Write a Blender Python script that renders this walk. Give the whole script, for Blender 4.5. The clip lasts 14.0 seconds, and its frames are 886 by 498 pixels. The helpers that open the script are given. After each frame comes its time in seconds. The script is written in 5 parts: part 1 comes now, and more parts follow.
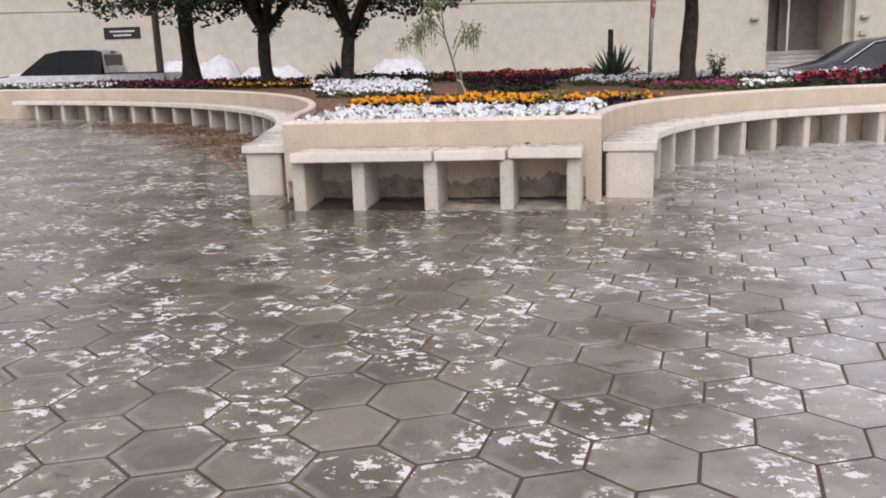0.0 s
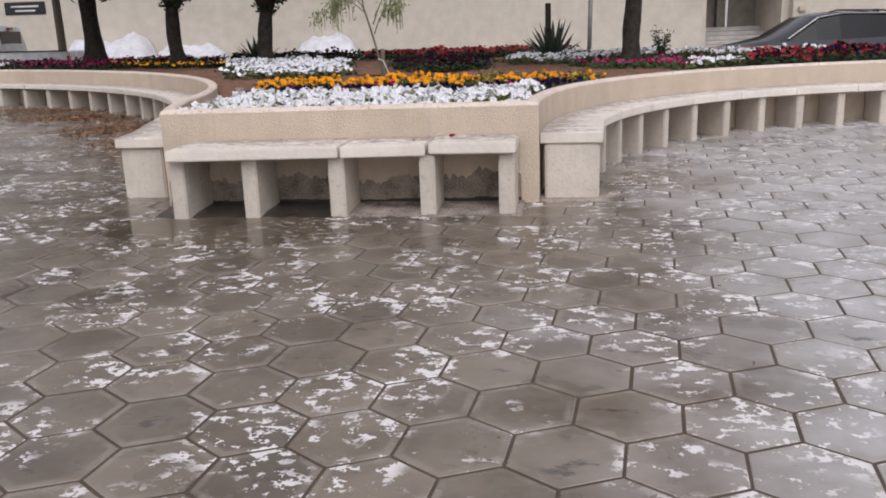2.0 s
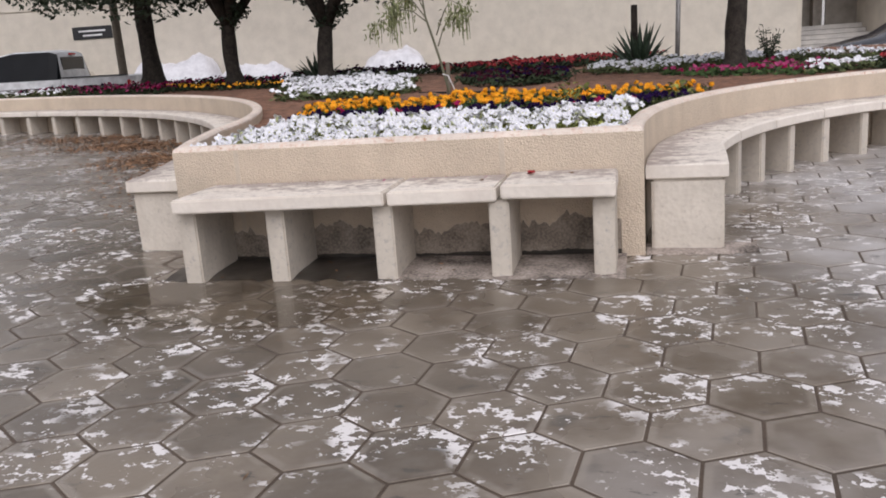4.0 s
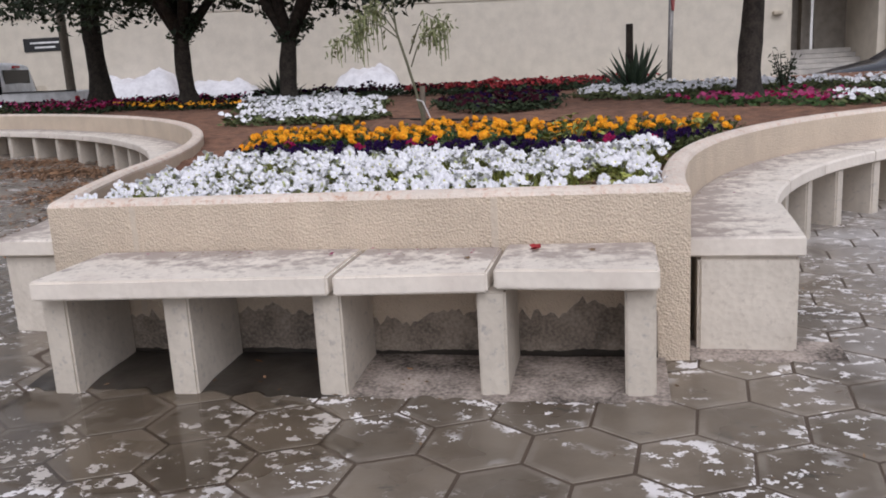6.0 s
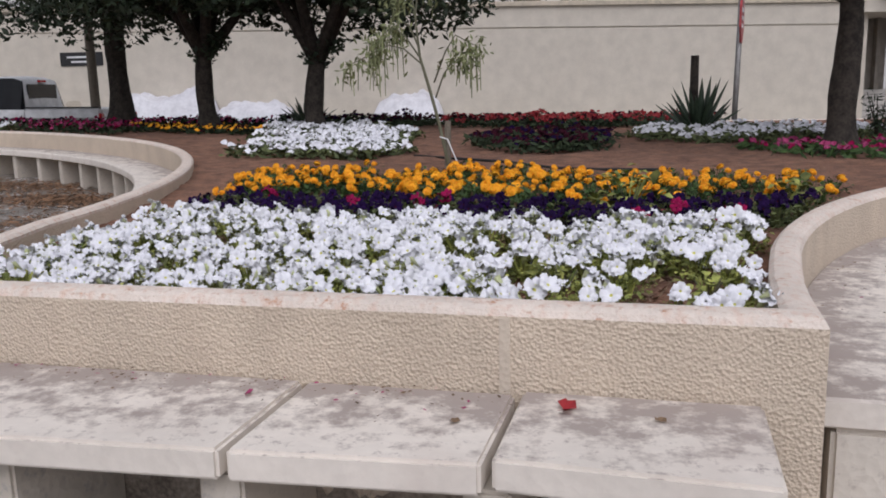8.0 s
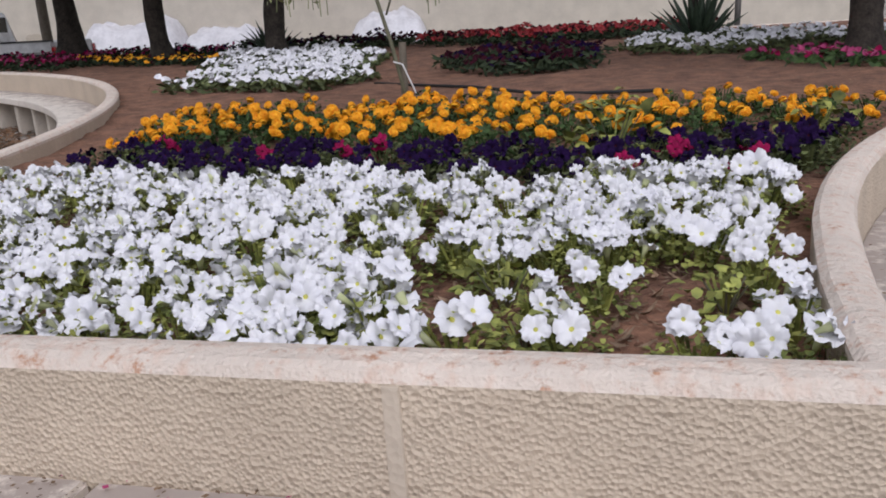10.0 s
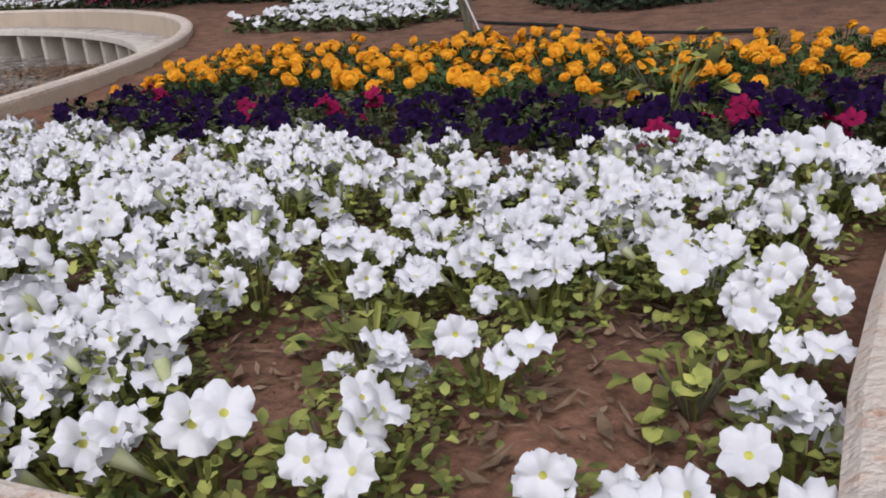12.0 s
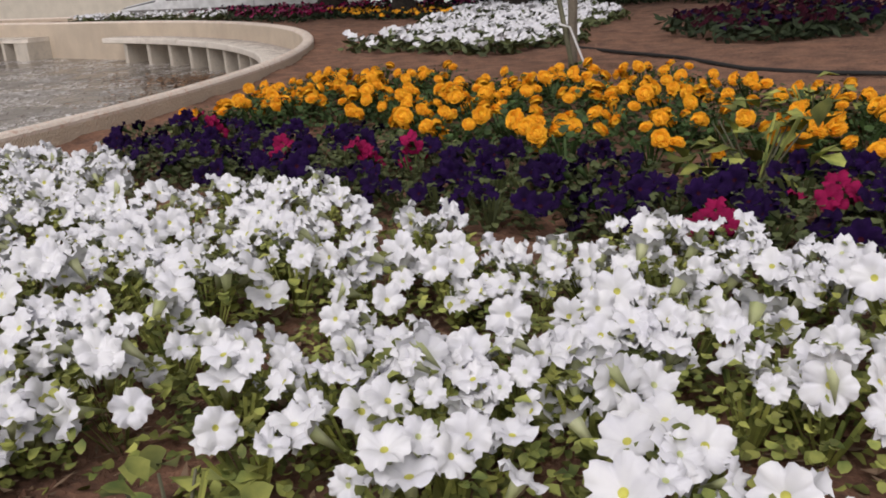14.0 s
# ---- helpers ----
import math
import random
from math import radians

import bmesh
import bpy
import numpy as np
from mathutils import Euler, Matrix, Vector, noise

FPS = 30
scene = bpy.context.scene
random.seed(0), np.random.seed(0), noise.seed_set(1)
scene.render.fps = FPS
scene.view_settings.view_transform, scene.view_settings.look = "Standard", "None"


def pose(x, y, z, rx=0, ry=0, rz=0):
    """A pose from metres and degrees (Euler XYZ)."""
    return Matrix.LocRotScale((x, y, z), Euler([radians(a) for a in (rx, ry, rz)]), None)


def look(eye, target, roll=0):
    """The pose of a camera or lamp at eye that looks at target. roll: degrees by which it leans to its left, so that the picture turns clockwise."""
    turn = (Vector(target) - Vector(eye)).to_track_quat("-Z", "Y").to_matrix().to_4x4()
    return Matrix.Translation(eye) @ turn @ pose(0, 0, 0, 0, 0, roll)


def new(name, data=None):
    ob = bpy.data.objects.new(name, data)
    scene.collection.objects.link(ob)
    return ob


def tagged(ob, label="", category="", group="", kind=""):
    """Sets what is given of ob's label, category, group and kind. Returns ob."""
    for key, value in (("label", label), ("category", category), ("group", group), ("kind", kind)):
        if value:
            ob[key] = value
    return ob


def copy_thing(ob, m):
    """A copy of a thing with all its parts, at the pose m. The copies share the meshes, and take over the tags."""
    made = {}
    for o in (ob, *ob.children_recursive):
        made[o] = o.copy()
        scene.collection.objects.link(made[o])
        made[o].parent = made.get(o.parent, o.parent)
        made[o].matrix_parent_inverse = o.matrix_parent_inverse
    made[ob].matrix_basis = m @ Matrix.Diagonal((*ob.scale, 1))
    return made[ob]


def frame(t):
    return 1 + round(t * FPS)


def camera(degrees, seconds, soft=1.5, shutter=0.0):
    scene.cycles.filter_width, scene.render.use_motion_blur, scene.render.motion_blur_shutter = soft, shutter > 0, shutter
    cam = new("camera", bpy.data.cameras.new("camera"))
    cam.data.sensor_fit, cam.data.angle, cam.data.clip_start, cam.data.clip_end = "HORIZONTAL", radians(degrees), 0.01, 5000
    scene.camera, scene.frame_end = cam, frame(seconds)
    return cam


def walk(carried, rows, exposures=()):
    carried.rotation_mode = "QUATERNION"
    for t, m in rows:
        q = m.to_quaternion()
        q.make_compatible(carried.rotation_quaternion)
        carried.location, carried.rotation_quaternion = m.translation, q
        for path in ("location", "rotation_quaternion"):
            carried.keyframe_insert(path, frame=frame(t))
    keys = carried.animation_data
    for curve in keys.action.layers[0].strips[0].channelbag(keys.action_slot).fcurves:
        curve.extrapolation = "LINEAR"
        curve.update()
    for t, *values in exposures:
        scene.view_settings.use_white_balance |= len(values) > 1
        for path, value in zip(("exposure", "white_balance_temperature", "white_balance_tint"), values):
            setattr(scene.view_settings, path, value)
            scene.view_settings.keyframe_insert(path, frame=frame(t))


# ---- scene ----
cam = camera(55.4, 14.0, 1.8)
PATH = [
    (0, (0.839, 0.231, 1.3), (0.413, 2.134, 0.857), -2.0),
    (0.5, (0.874, 0.512, 1.285), (0.544, 2.437, 0.857), -1.0),
    (1, (0.868, 0.799, 1.279), (0.73, 2.738, 0.808), -0.1),
    (1.5, (0.783, 1.103, 1.286), (0.733, 3.043, 0.801), -3.4),
    (2, (0.816, 1.448, 1.277), (0.525, 3.363, 0.78), -2.1),
    (2.5, (0.776, 1.776, 1.258), (0.422, 3.675, 0.742), -2.2),
    (3, (0.729, 2.173, 1.26), (0.347, 4.07, 0.755), -5.2),
    (3.2, (0.704, 2.329, 1.261), (0.241, 4.215, 0.784), -4.3),
    (5.3, (0.406, 3.725, 1.305), (-0.046, 5.619, 0.848), -3.6),
    (5.5, (0.367, 3.893, 1.309), (-0.003, 5.807, 0.861), -4.5),
    (6, (0.305, 4.25, 1.302), (-0.101, 6.161, 0.873), -3.2),
    (6.5, (0.319, 4.602, 1.323), (-0.07, 6.514, 0.885), -1.9),
    (7, (0.227, 4.979, 1.371), (-0.081, 6.926, 1.034), -2.1),
    (7.5, (0.206, 5.306, 1.363), (-0.259, 7.227, 1.059), -1.7),
    (8, (0.2, 5.629, 1.335), (-0.309, 7.528, 0.968), -1.3),
    (8.2, (0.151, 5.784, 1.317), (-0.282, 7.699, 0.934), -0.4),
    (10.3, (0.247, 6.746, 1.31), (-0.309, 8.587, 0.758), -5.3),
    (10.5, (0.287, 6.828, 1.3), (-0.367, 8.64, 0.761), -4.9),
    (11, (0.434, 7.036, 1.282), (-0.371, 8.774, 0.707), -4.2),
    (11.5, (0.475, 7.237, 1.249), (-0.265, 8.993, 0.639), -3.8),
    (12, (0.473, 7.432, 1.237), (-0.338, 9.135, 0.573), -4.8),
    (12.5, (0.537, 7.564, 1.242), (-0.588, 9.088, 0.602), -3.6),
    (13, (0.629, 7.694, 1.255), (-0.583, 9.176, 0.676), -3.7),
    (13.5, (0.624, 7.82, 1.243), (-0.539, 9.337, 0.654), -3.9),
    (14, (0.573, 7.96, 1.245), (-0.535, 9.51, 0.638), -3.8),
]
walk(cam, [(t, look(eye, target, roll)) for t, eye, target, roll in PATH],
     [(0, 0.03, 6350, 16), (1, -0.09, 6300, 16), (2, -0.17, 6300, 16), (3, -0.1, 6350, 16), (5.5, -0.22, 6200, 16), (6.5, -0.3, 6100, 16), (7.5, -0.38, 6100, 16), (11.5, -0.38, 6100, 16), (12.5, -0.30, 6400, 15), (14, -0.38, 6650, 15)])

# ---- world and light ----
world = bpy.data.worlds.new("overcast_sky")
scene.world = world
world.use_nodes = True
wn, wl = world.node_tree.nodes, world.node_tree.links
sky = wn.new("ShaderNodeTexSky")
sky.sky_type, sky.sun_disc = "NISHITA", False
sky.sun_elevation, sky.sun_rotation = radians(50), radians(150)
sky.dust_density, sky.air_density = 4.0, 1.0
grey = wn.new("ShaderNodeHueSaturation")
grey.inputs["Saturation"].default_value = 0.1
wl.new(sky.outputs[0], grey.inputs["Color"])
wl.new(grey.outputs[0], wn["Background"].inputs[0])
wn["Background"].inputs[1].default_value = 0.15
sun = new("sun", bpy.data.lights.new("sun", "SUN"))
sun.data.energy, sun.data.angle, sun.data.color = 0.88, radians(34), (1.0, 0.98, 0.96)
sun.matrix_world = look((-4, -8, 20), (0, 8, 0))


# ---- materials ----
def material(name, base, rough=0.7, dark=None, scale=6.0, detail=0.5, bump=0.3, bump_scale=60.0, metallic=0.0,
             spec=0.5, per_object=0.0, island=0.0):
    """A procedural surface: a base colour broken by a broad and a fine noise, with fine relief."""
    m = bpy.data.materials.new(name)
    m.use_nodes = True
    n, l = m.node_tree.nodes, m.node_tree.links
    b = n["Principled BSDF"]
    b.inputs["Roughness"].default_value = rough
    b.inputs["Metallic"].default_value = metallic
    b.inputs["Specular IOR Level"].default_value = spec
    dark = dark or tuple(c * 0.72 for c in base)
    co = n.new("ShaderNodeNewGeometry").outputs["Position"]
    big, fine = n.new("ShaderNodeTexNoise"), n.new("ShaderNodeTexNoise")
    for t, s in ((big, scale), (fine, bump_scale)):
        t.inputs["Scale"].default_value, t.inputs["Detail"].default_value = s, 6
        l.new(co, t.inputs["Vector"])
    add = n.new("ShaderNodeMath")
    add.operation = "MULTIPLY_ADD"
    l.new(fine.outputs["Fac"], add.inputs[0])
    add.inputs[1].default_value = detail
    l.new(big.outputs["Fac"], add.inputs[2])
    ramp = n.new("ShaderNodeMapRange")
    ramp.inputs["From Min"].default_value, ramp.inputs["From Max"].default_value = 0.35 + detail * 0.4, 0.62 + detail * 0.6
    l.new(add.outputs[0], ramp.inputs["Value"])
    mix = n.new("ShaderNodeMix")
    mix.data_type = "RGBA"
    mix.inputs["A"].default_value, mix.inputs["B"].default_value = (*dark, 1), (*base, 1)
    l.new(ramp.outputs[0], mix.inputs["Factor"])
    out = mix.outputs["Result"]
    if per_object or island:
        hue = n.new("ShaderNodeHueSaturation")
        src = n.new("ShaderNodeObjectInfo").outputs["Random"] if per_object else n.new("ShaderNodeNewGeometry").outputs["Random Per Island"]
        r = n.new("ShaderNodeMapRange")
        amt = per_object or island
        r.inputs["To Min"].default_value, r.inputs["To Max"].default_value = 1 - amt, 1 + amt
        l.new(src, r.inputs["Value"])
        l.new(r.outputs[0], hue.inputs["Value"])
        l.new(out, hue.inputs["Color"])
        out = hue.outputs[0]
    l.new(out, b.inputs["Base Color"])
    if bump:
        bp = n.new("ShaderNodeBump")
        bp.inputs["Strength"].default_value, bp.inputs["Distance"].default_value = bump, 0.01
        l.new(fine.outputs["Fac"], bp.inputs["Height"])
        l.new(bp.outputs[0], b.inputs["Normal"])
    return m


def paver_material(name, amount):
    """Wet concrete pavers: damp brown-grey, drier towards the east and paler by sky sheen in the colour, with broken
    white salt blooms.
    """
    m = bpy.data.materials.new(name)
    m.use_nodes = True
    n, l = m.node_tree.nodes, m.node_tree.links
    b = n["Principled BSDF"]
    pos = n.new("ShaderNodeNewGeometry").outputs["Position"]

    def noise(scale, detail=5.0, rough=0.55, vec=None, stretch=None):
        t = n.new("ShaderNodeTexNoise")
        t.inputs["Scale"].default_value, t.inputs["Detail"].default_value, t.inputs["Roughness"].default_value = scale, detail, rough
        v = pos
        if stretch:
            mp = n.new("ShaderNodeMapping")
            mp.inputs["Scale"].default_value = stretch
            l.new(pos, mp.inputs["Vector"])
            v = mp.outputs[0]
        l.new(v, t.inputs["Vector"])
        return t.outputs["Fac"]

    def rng(v, a, c, lo=0.0, hi=1.0, smooth=True):
        r = n.new("ShaderNodeMapRange")
        r.interpolation_type = "SMOOTHSTEP" if smooth else "LINEAR"
        for k, x in (("From Min", a), ("From Max", c), ("To Min", lo), ("To Max", hi)):
            r.inputs[k].default_value = x
        l.new(v, r.inputs["Value"])
        return r.outputs[0]

    def math2(op, a, c):
        k = n.new("ShaderNodeMath")
        k.operation = op
        for i, x in enumerate((a, c)):
            if isinstance(x, (int, float)):
                k.inputs[i].default_value = x
            else:
                l.new(x, k.inputs[i])
        return k.outputs[0]

    def blend(f, a, c):
        k = n.new("ShaderNodeMix")
        k.data_type = "RGBA"
        l.new(f, k.inputs["Factor"])
        for key, x in (("A", a), ("B", c)):
            if isinstance(x, tuple):
                k.inputs[key].default_value = (*x, 1)
            else:
                l.new(x, k.inputs[key])
        return k.outputs["Result"]

    base = blend(rng(noise(2.2), 0.35, 0.65), (0.150, 0.121, 0.092), (0.225, 0.187, 0.146))
    base = blend(rng(noise(11, 6), 0.4, 0.75, 0, 0.4), base, (0.23, 0.20, 0.168))
    tint = n.new("ShaderNodeHueSaturation")
    chance = math2("FRACT", math2("ADD", n.new("ShaderNodeObjectInfo").outputs["Random"], n.new("ShaderNodeNewGeometry").outputs["Random Per Island"]), 0)
    l.new(rng(chance, 0, 1, 0.82, 1.16, False), tint.inputs["Value"])
    l.new(base, tint.inputs["Color"])
    base = blend(rng(noise(5, 4), 0.62, 0.74, 0, 0.55), tint.outputs[0], (0.075, 0.072, 0.066))
    sep = n.new("ShaderNodeSeparateXYZ")
    l.new(pos, sep.inputs[0])
    east = math2("ADD", sep.outputs["X"], math2("MULTIPLY", math2("SUBTRACT", noise(0.55, 5, 0.6), 0.5), 5.0))
    north = math2("ADD", sep.outputs["Y"], math2("MULTIPLY", math2("SUBTRACT", noise(0.6, 5, 0.6, None, (1.0, 1.1, 1.0)), 0.5), 5.0))
    # dry: drier stone to the east, plus sky reflection painted as a pale base
    dry = rng(math2("SUBTRACT", east, math2("MULTIPLY", math2("SUBTRACT", north, 5.0), 0.12)), 0.4, 2.4)
    # south-west corner and far west: sky sheen put into the colour
    corner = math2("ADD", rng(north, 1.2, 4.2, 1.0, 0.0), rng(east, -2.2, 0.4, 1.0, 0.0))
    dry = math2("MAXIMUM", dry, rng(corner, 1.1, 1.9, 0.0, 0.15))
    dry = math2("MAXIMUM", dry, rng(east, -6.5, -3.8, 0.1, 0.0))
    pale = blend(rng(noise(2.6, 5, 0.6), 0.35, 0.65), (0.455, 0.435, 0.435), (0.60, 0.585, 0.59))
    base = blend(math2("MULTIPLY", dry, rng(noise(4, 4, 0.55), 0.3, 0.7, 0.62, 0.88)), base, pale)
    rim = n.new("ShaderNodeAttribute")
    rim.attribute_name = "edge"
    worn = math2("MULTIPLY", rng(rim.outputs["Fac"], 0.35, 0.75), rng(noise(5, 4), 0.36, 0.62))
    base = blend(math2("MULTIPLY", worn, 0.5), base, (0.34, 0.30, 0.255))
    smudge = math2("MULTIPLY", rng(noise(4.2, 6, 0.7, None, (1.0, 2.2, 1.0)), 0.60, 0.68), rng(rim.outputs["Fac"], 0.1, 0.6, 0.8, 0.2))
    base = blend(smudge, base, (0.075, 0.07, 0.062))
    soaked = math2("MULTIPLY", rng(east, -0.4, 1.6, 1.0, 0.0), rng(north, 4.6, 7.4))
    base = blend(math2("MULTIPLY", soaked, rng(noise(0.9, 3), 0.35, 0.6, 0.12, 0.45)), base, (0.08, 0.066, 0.052))
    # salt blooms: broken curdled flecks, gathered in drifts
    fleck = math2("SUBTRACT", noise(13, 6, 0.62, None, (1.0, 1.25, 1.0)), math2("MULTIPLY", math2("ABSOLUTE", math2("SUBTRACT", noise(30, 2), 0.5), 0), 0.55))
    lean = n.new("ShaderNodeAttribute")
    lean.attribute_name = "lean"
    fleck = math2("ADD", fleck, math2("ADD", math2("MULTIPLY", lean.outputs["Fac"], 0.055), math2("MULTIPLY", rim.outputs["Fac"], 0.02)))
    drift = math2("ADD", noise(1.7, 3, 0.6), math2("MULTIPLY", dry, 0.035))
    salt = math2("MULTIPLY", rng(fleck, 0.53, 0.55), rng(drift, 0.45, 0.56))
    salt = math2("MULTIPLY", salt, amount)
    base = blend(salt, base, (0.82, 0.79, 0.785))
    l.new(base, b.inputs["Base Color"])
    wet = rng(noise(1.1, 4), 0.40, 0.62)
    west = rng(sep.outputs["X"], -1.6, 2.2)
    rough = math2("ADD", rng(west, 0, 1, 0.15, 0.24, False), math2("MULTIPLY", wet, 0.16))
    l.new(math2("MAXIMUM", rough, math2("MULTIPLY", salt, 0.7)), b.inputs["Roughness"])
    b.inputs["Specular IOR Level"].default_value = 0.55
    bp = n.new("ShaderNodeBump")
    bp.inputs["Strength"].default_value, bp.inputs["Distance"].default_value = 0.16, 0.006
    l.new(noise(45, 6, 0.6), bp.inputs["Height"])
    l.new(bp.outputs[0], b.inputs["Normal"])
    return m


def stucco(name, base, grain, strength, stain, specks=0.0, blot=4.5, seat=False, pebble=1.0, fleck=(0.30, 0.245, 0.22)):
    """Cream cement render with a pebbled relief and brownish water stains."""
    m = material(name, base, 0.85, tuple(c * 0.86 for c in base), 3.0, 0.4, 0, 30)
    n, l = m.node_tree.nodes, m.node_tree.links
    b = n["Principled BSDF"]
    pos = n.new("ShaderNodeNewGeometry").outputs["Position"]
    v, t = n.new("ShaderNodeTexVoronoi"), n.new("ShaderNodeTexNoise")
    v.inputs["Scale"].default_value, t.inputs["Scale"].default_value = grain, grain * 0.6
    t.inputs["Detail"].default_value = 5
    wob = n.new("ShaderNodeTexNoise")
    wob.inputs["Scale"].default_value = 9
    l.new(pos, wob.inputs["Vector"])
    l.new(pos, v.inputs["Vector"])
    l.new(pos, t.inputs["Vector"])
    add = n.new("ShaderNodeMath")
    add.operation = "MULTIPLY_ADD"
    add.inputs[1].default_value = pebble
    l.new(v.outputs["Distance"], add.inputs[0])
    l.new(t.outputs["Fac"], add.inputs[2])
    bp = n.new("ShaderNodeBump")
    bp.inputs["Strength"].default_value, bp.inputs["Distance"].default_value = strength, 0.012
    l.new(add.outputs[0], bp.inputs["Height"])
    l.new(bp.outputs[0], b.inputs["Normal"])
    old = b.inputs["Base Color"].links[0].from_socket
    s = n.new("ShaderNodeTexNoise")
    mp = n.new("ShaderNodeMapping")
    mp.inputs["Scale"].default_value = (1, 1, 0.35)
    l.new(pos, mp.inputs["Vector"])
    l.new(mp.outputs[0], s.inputs["Vector"])
    s.inputs["Scale"].default_value, s.inputs["Detail"].default_value = blot, 6
    r = n.new("ShaderNodeMapRange")
    r.inputs["From Min"].default_value, r.inputs["From Max"].default_value, r.inputs["To Max"].default_value = 0.5, 0.8, 0.6
    l.new(s.outputs["Fac"], r.inputs["Value"])
    mix = n.new("ShaderNodeMix")
    mix.data_type = "RGBA"
    mix.inputs["B"].default_value = (*stain, 1)
    l.new(r.outputs[0], mix.inputs["Factor"])
    l.new(old, mix.inputs["A"])
    out = mix.outputs["Result"]
    if specks:
        d, dr = n.new("ShaderNodeTexNoise"), n.new("ShaderNodeMapRange")
        d.inputs["Scale"].default_value, d.inputs["Detail"].default_value, d.inputs["Roughness"].default_value = 26, 8, 0.7
        l.new(pos, d.inputs["Vector"])
        dr.inputs["From Min"].default_value, dr.inputs["From Max"].default_value, dr.inputs["To Max"].default_value = 0.555, 0.69, specks
        l.new(d.outputs["Fac"], dr.inputs["Value"])
        dirt = n.new("ShaderNodeMix")
        dirt.data_type = "RGBA"
        dirt.inputs["B"].default_value = (*fleck, 1)
        amount = dr.outputs[0]
        if seat:
            # weathering lies on the upper faces, and most of all along the back of the seat
            flat, up = n.new("ShaderNodeSeparateXYZ"), n.new("ShaderNodeMapRange")
            l.new(n.new("ShaderNodeNewGeometry").outputs["Normal"], flat.inputs[0])
            up.inputs["From Min"].default_value, up.inputs["From Max"].default_value, up.inputs["To Min"].default_value = 0.5, 0.9, 0.12
            l.new(flat.outputs["Z"], up.inputs["Value"])
            back, patch, shift, wide = n.new("ShaderNodeAttribute"), n.new("ShaderNodeTexNoise"), n.new("ShaderNodeMath"), n.new("ShaderNodeMapRange")
            back.attribute_name = "back"
            patch.inputs["Scale"].default_value, patch.inputs["Detail"].default_value, patch.inputs["Roughness"].default_value = 11, 7, 0.68
            l.new(pos, patch.inputs["Vector"])
            shift.operation = "MULTIPLY_ADD"
            shift.inputs[1].default_value = 0.30
            l.new(back.outputs["Fac"], shift.inputs[0])
            l.new(patch.outputs["Fac"], shift.inputs[2])
            wide.inputs["From Min"].default_value, wide.inputs["From Max"].default_value, wide.inputs["To Max"].default_value = 0.60, 0.76, 0.8
            l.new(shift.outputs[0], wide.inputs["Value"])
            grow, lie = n.new("ShaderNodeMath"), n.new("ShaderNodeMath")
            grow.operation, lie.operation = "MAXIMUM", "MULTIPLY"
            l.new(dr.outputs[0], grow.inputs[0])
            l.new(wide.outputs[0], grow.inputs[1])
            l.new(grow.outputs[0], lie.inputs[0])
            l.new(up.outputs[0], lie.inputs[1])
            amount = lie.outputs[0]
        l.new(amount, dirt.inputs["Factor"])
        l.new(out, dirt.inputs["A"])
        out = dirt.outputs["Result"]
    l.new(out, b.inputs["Base Color"])
    return m


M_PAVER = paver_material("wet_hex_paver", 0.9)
M_GROUT = material("joint_sand", (0.10, 0.072, 0.052), 0.6, None, 5, 0.5, 0.4, 90)
M_WALL = stucco("planter_render", (0.665, 0.555, 0.432), 100, 0.6, (0.52, 0.42, 0.32))
M_RIM = stucco("planter_rim", (0.80, 0.70, 0.61), 120, 0.7, (0.66, 0.40, 0.28), 0.95, 30, False, 0.25, (0.50, 0.25, 0.14))
M_JOINT = stucco("smooth_joint_render", (0.635, 0.545, 0.44), 60, 0.25, (0.55, 0.45, 0.36))
M_BENCH = stucco("bench_concrete", (0.80, 0.732, 0.65), 28, 0.18, (0.58, 0.50, 0.44), 0.9, 4.5, True)
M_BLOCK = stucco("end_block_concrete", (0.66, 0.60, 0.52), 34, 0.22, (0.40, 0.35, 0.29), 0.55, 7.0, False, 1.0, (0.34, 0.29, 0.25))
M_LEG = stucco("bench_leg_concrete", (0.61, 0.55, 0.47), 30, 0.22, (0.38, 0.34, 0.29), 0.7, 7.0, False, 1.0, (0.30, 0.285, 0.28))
M_SOIL = material("red_soil", (0.29, 0.148, 0.092), 0.95, (0.11, 0.055, 0.036), 7, 0.8, 1.0, 55)
M_STREET_WALL = stucco("street_wall_render", (0.61, 0.555, 0.47), 14, 0.1, (0.56, 0.50, 0.42))
M_COPING = material("wall_coping", (0.58, 0.50, 0.39), 0.8)
M_ASPHALT = material("wet_asphalt", (0.075, 0.075, 0.078), 0.45, (0.045, 0.045, 0.048), 1.5, 0.6, 0.5, 120)
M_KERB = material("kerb_concrete", (0.42, 0.39, 0.35), 0.75, None, 4, 0.5, 0.3, 70)
M_FOOTWAY = material("footway_concrete", (0.36, 0.33, 0.29), 0.6, None, 3, 0.5, 0.3, 50)
M_BARK = material("dark_bark", (0.058, 0.047, 0.037), 0.95, (0.018, 0.015, 0.012), 12, 0.8, 1.0, 40)
M_LEAF = material("tree_leaf", (0.027, 0.044, 0.018), 0.6, (0.012, 0.024, 0.009), 3, 0.4, 0, 20, island=0.35)
M_GREEN = material("petunia_leaf", (0.36, 0.37, 0.095), 0.6, (0.10, 0.135, 0.038), 18, 0.4, 0, 40, island=0.6, spec=0.25)
M_DARKGREEN = material("bedding_leaf", (0.06, 0.105, 0.03), 0.6, (0.03, 0.055, 0.018), 18, 0.4, 0, 40, island=0.4, spec=0.25)
M_WHITE = material("white_petal", (0.80, 0.80, 0.82), 0.6, (0.72, 0.72, 0.77), 25, 0.3, 0, 60, spec=0.2)
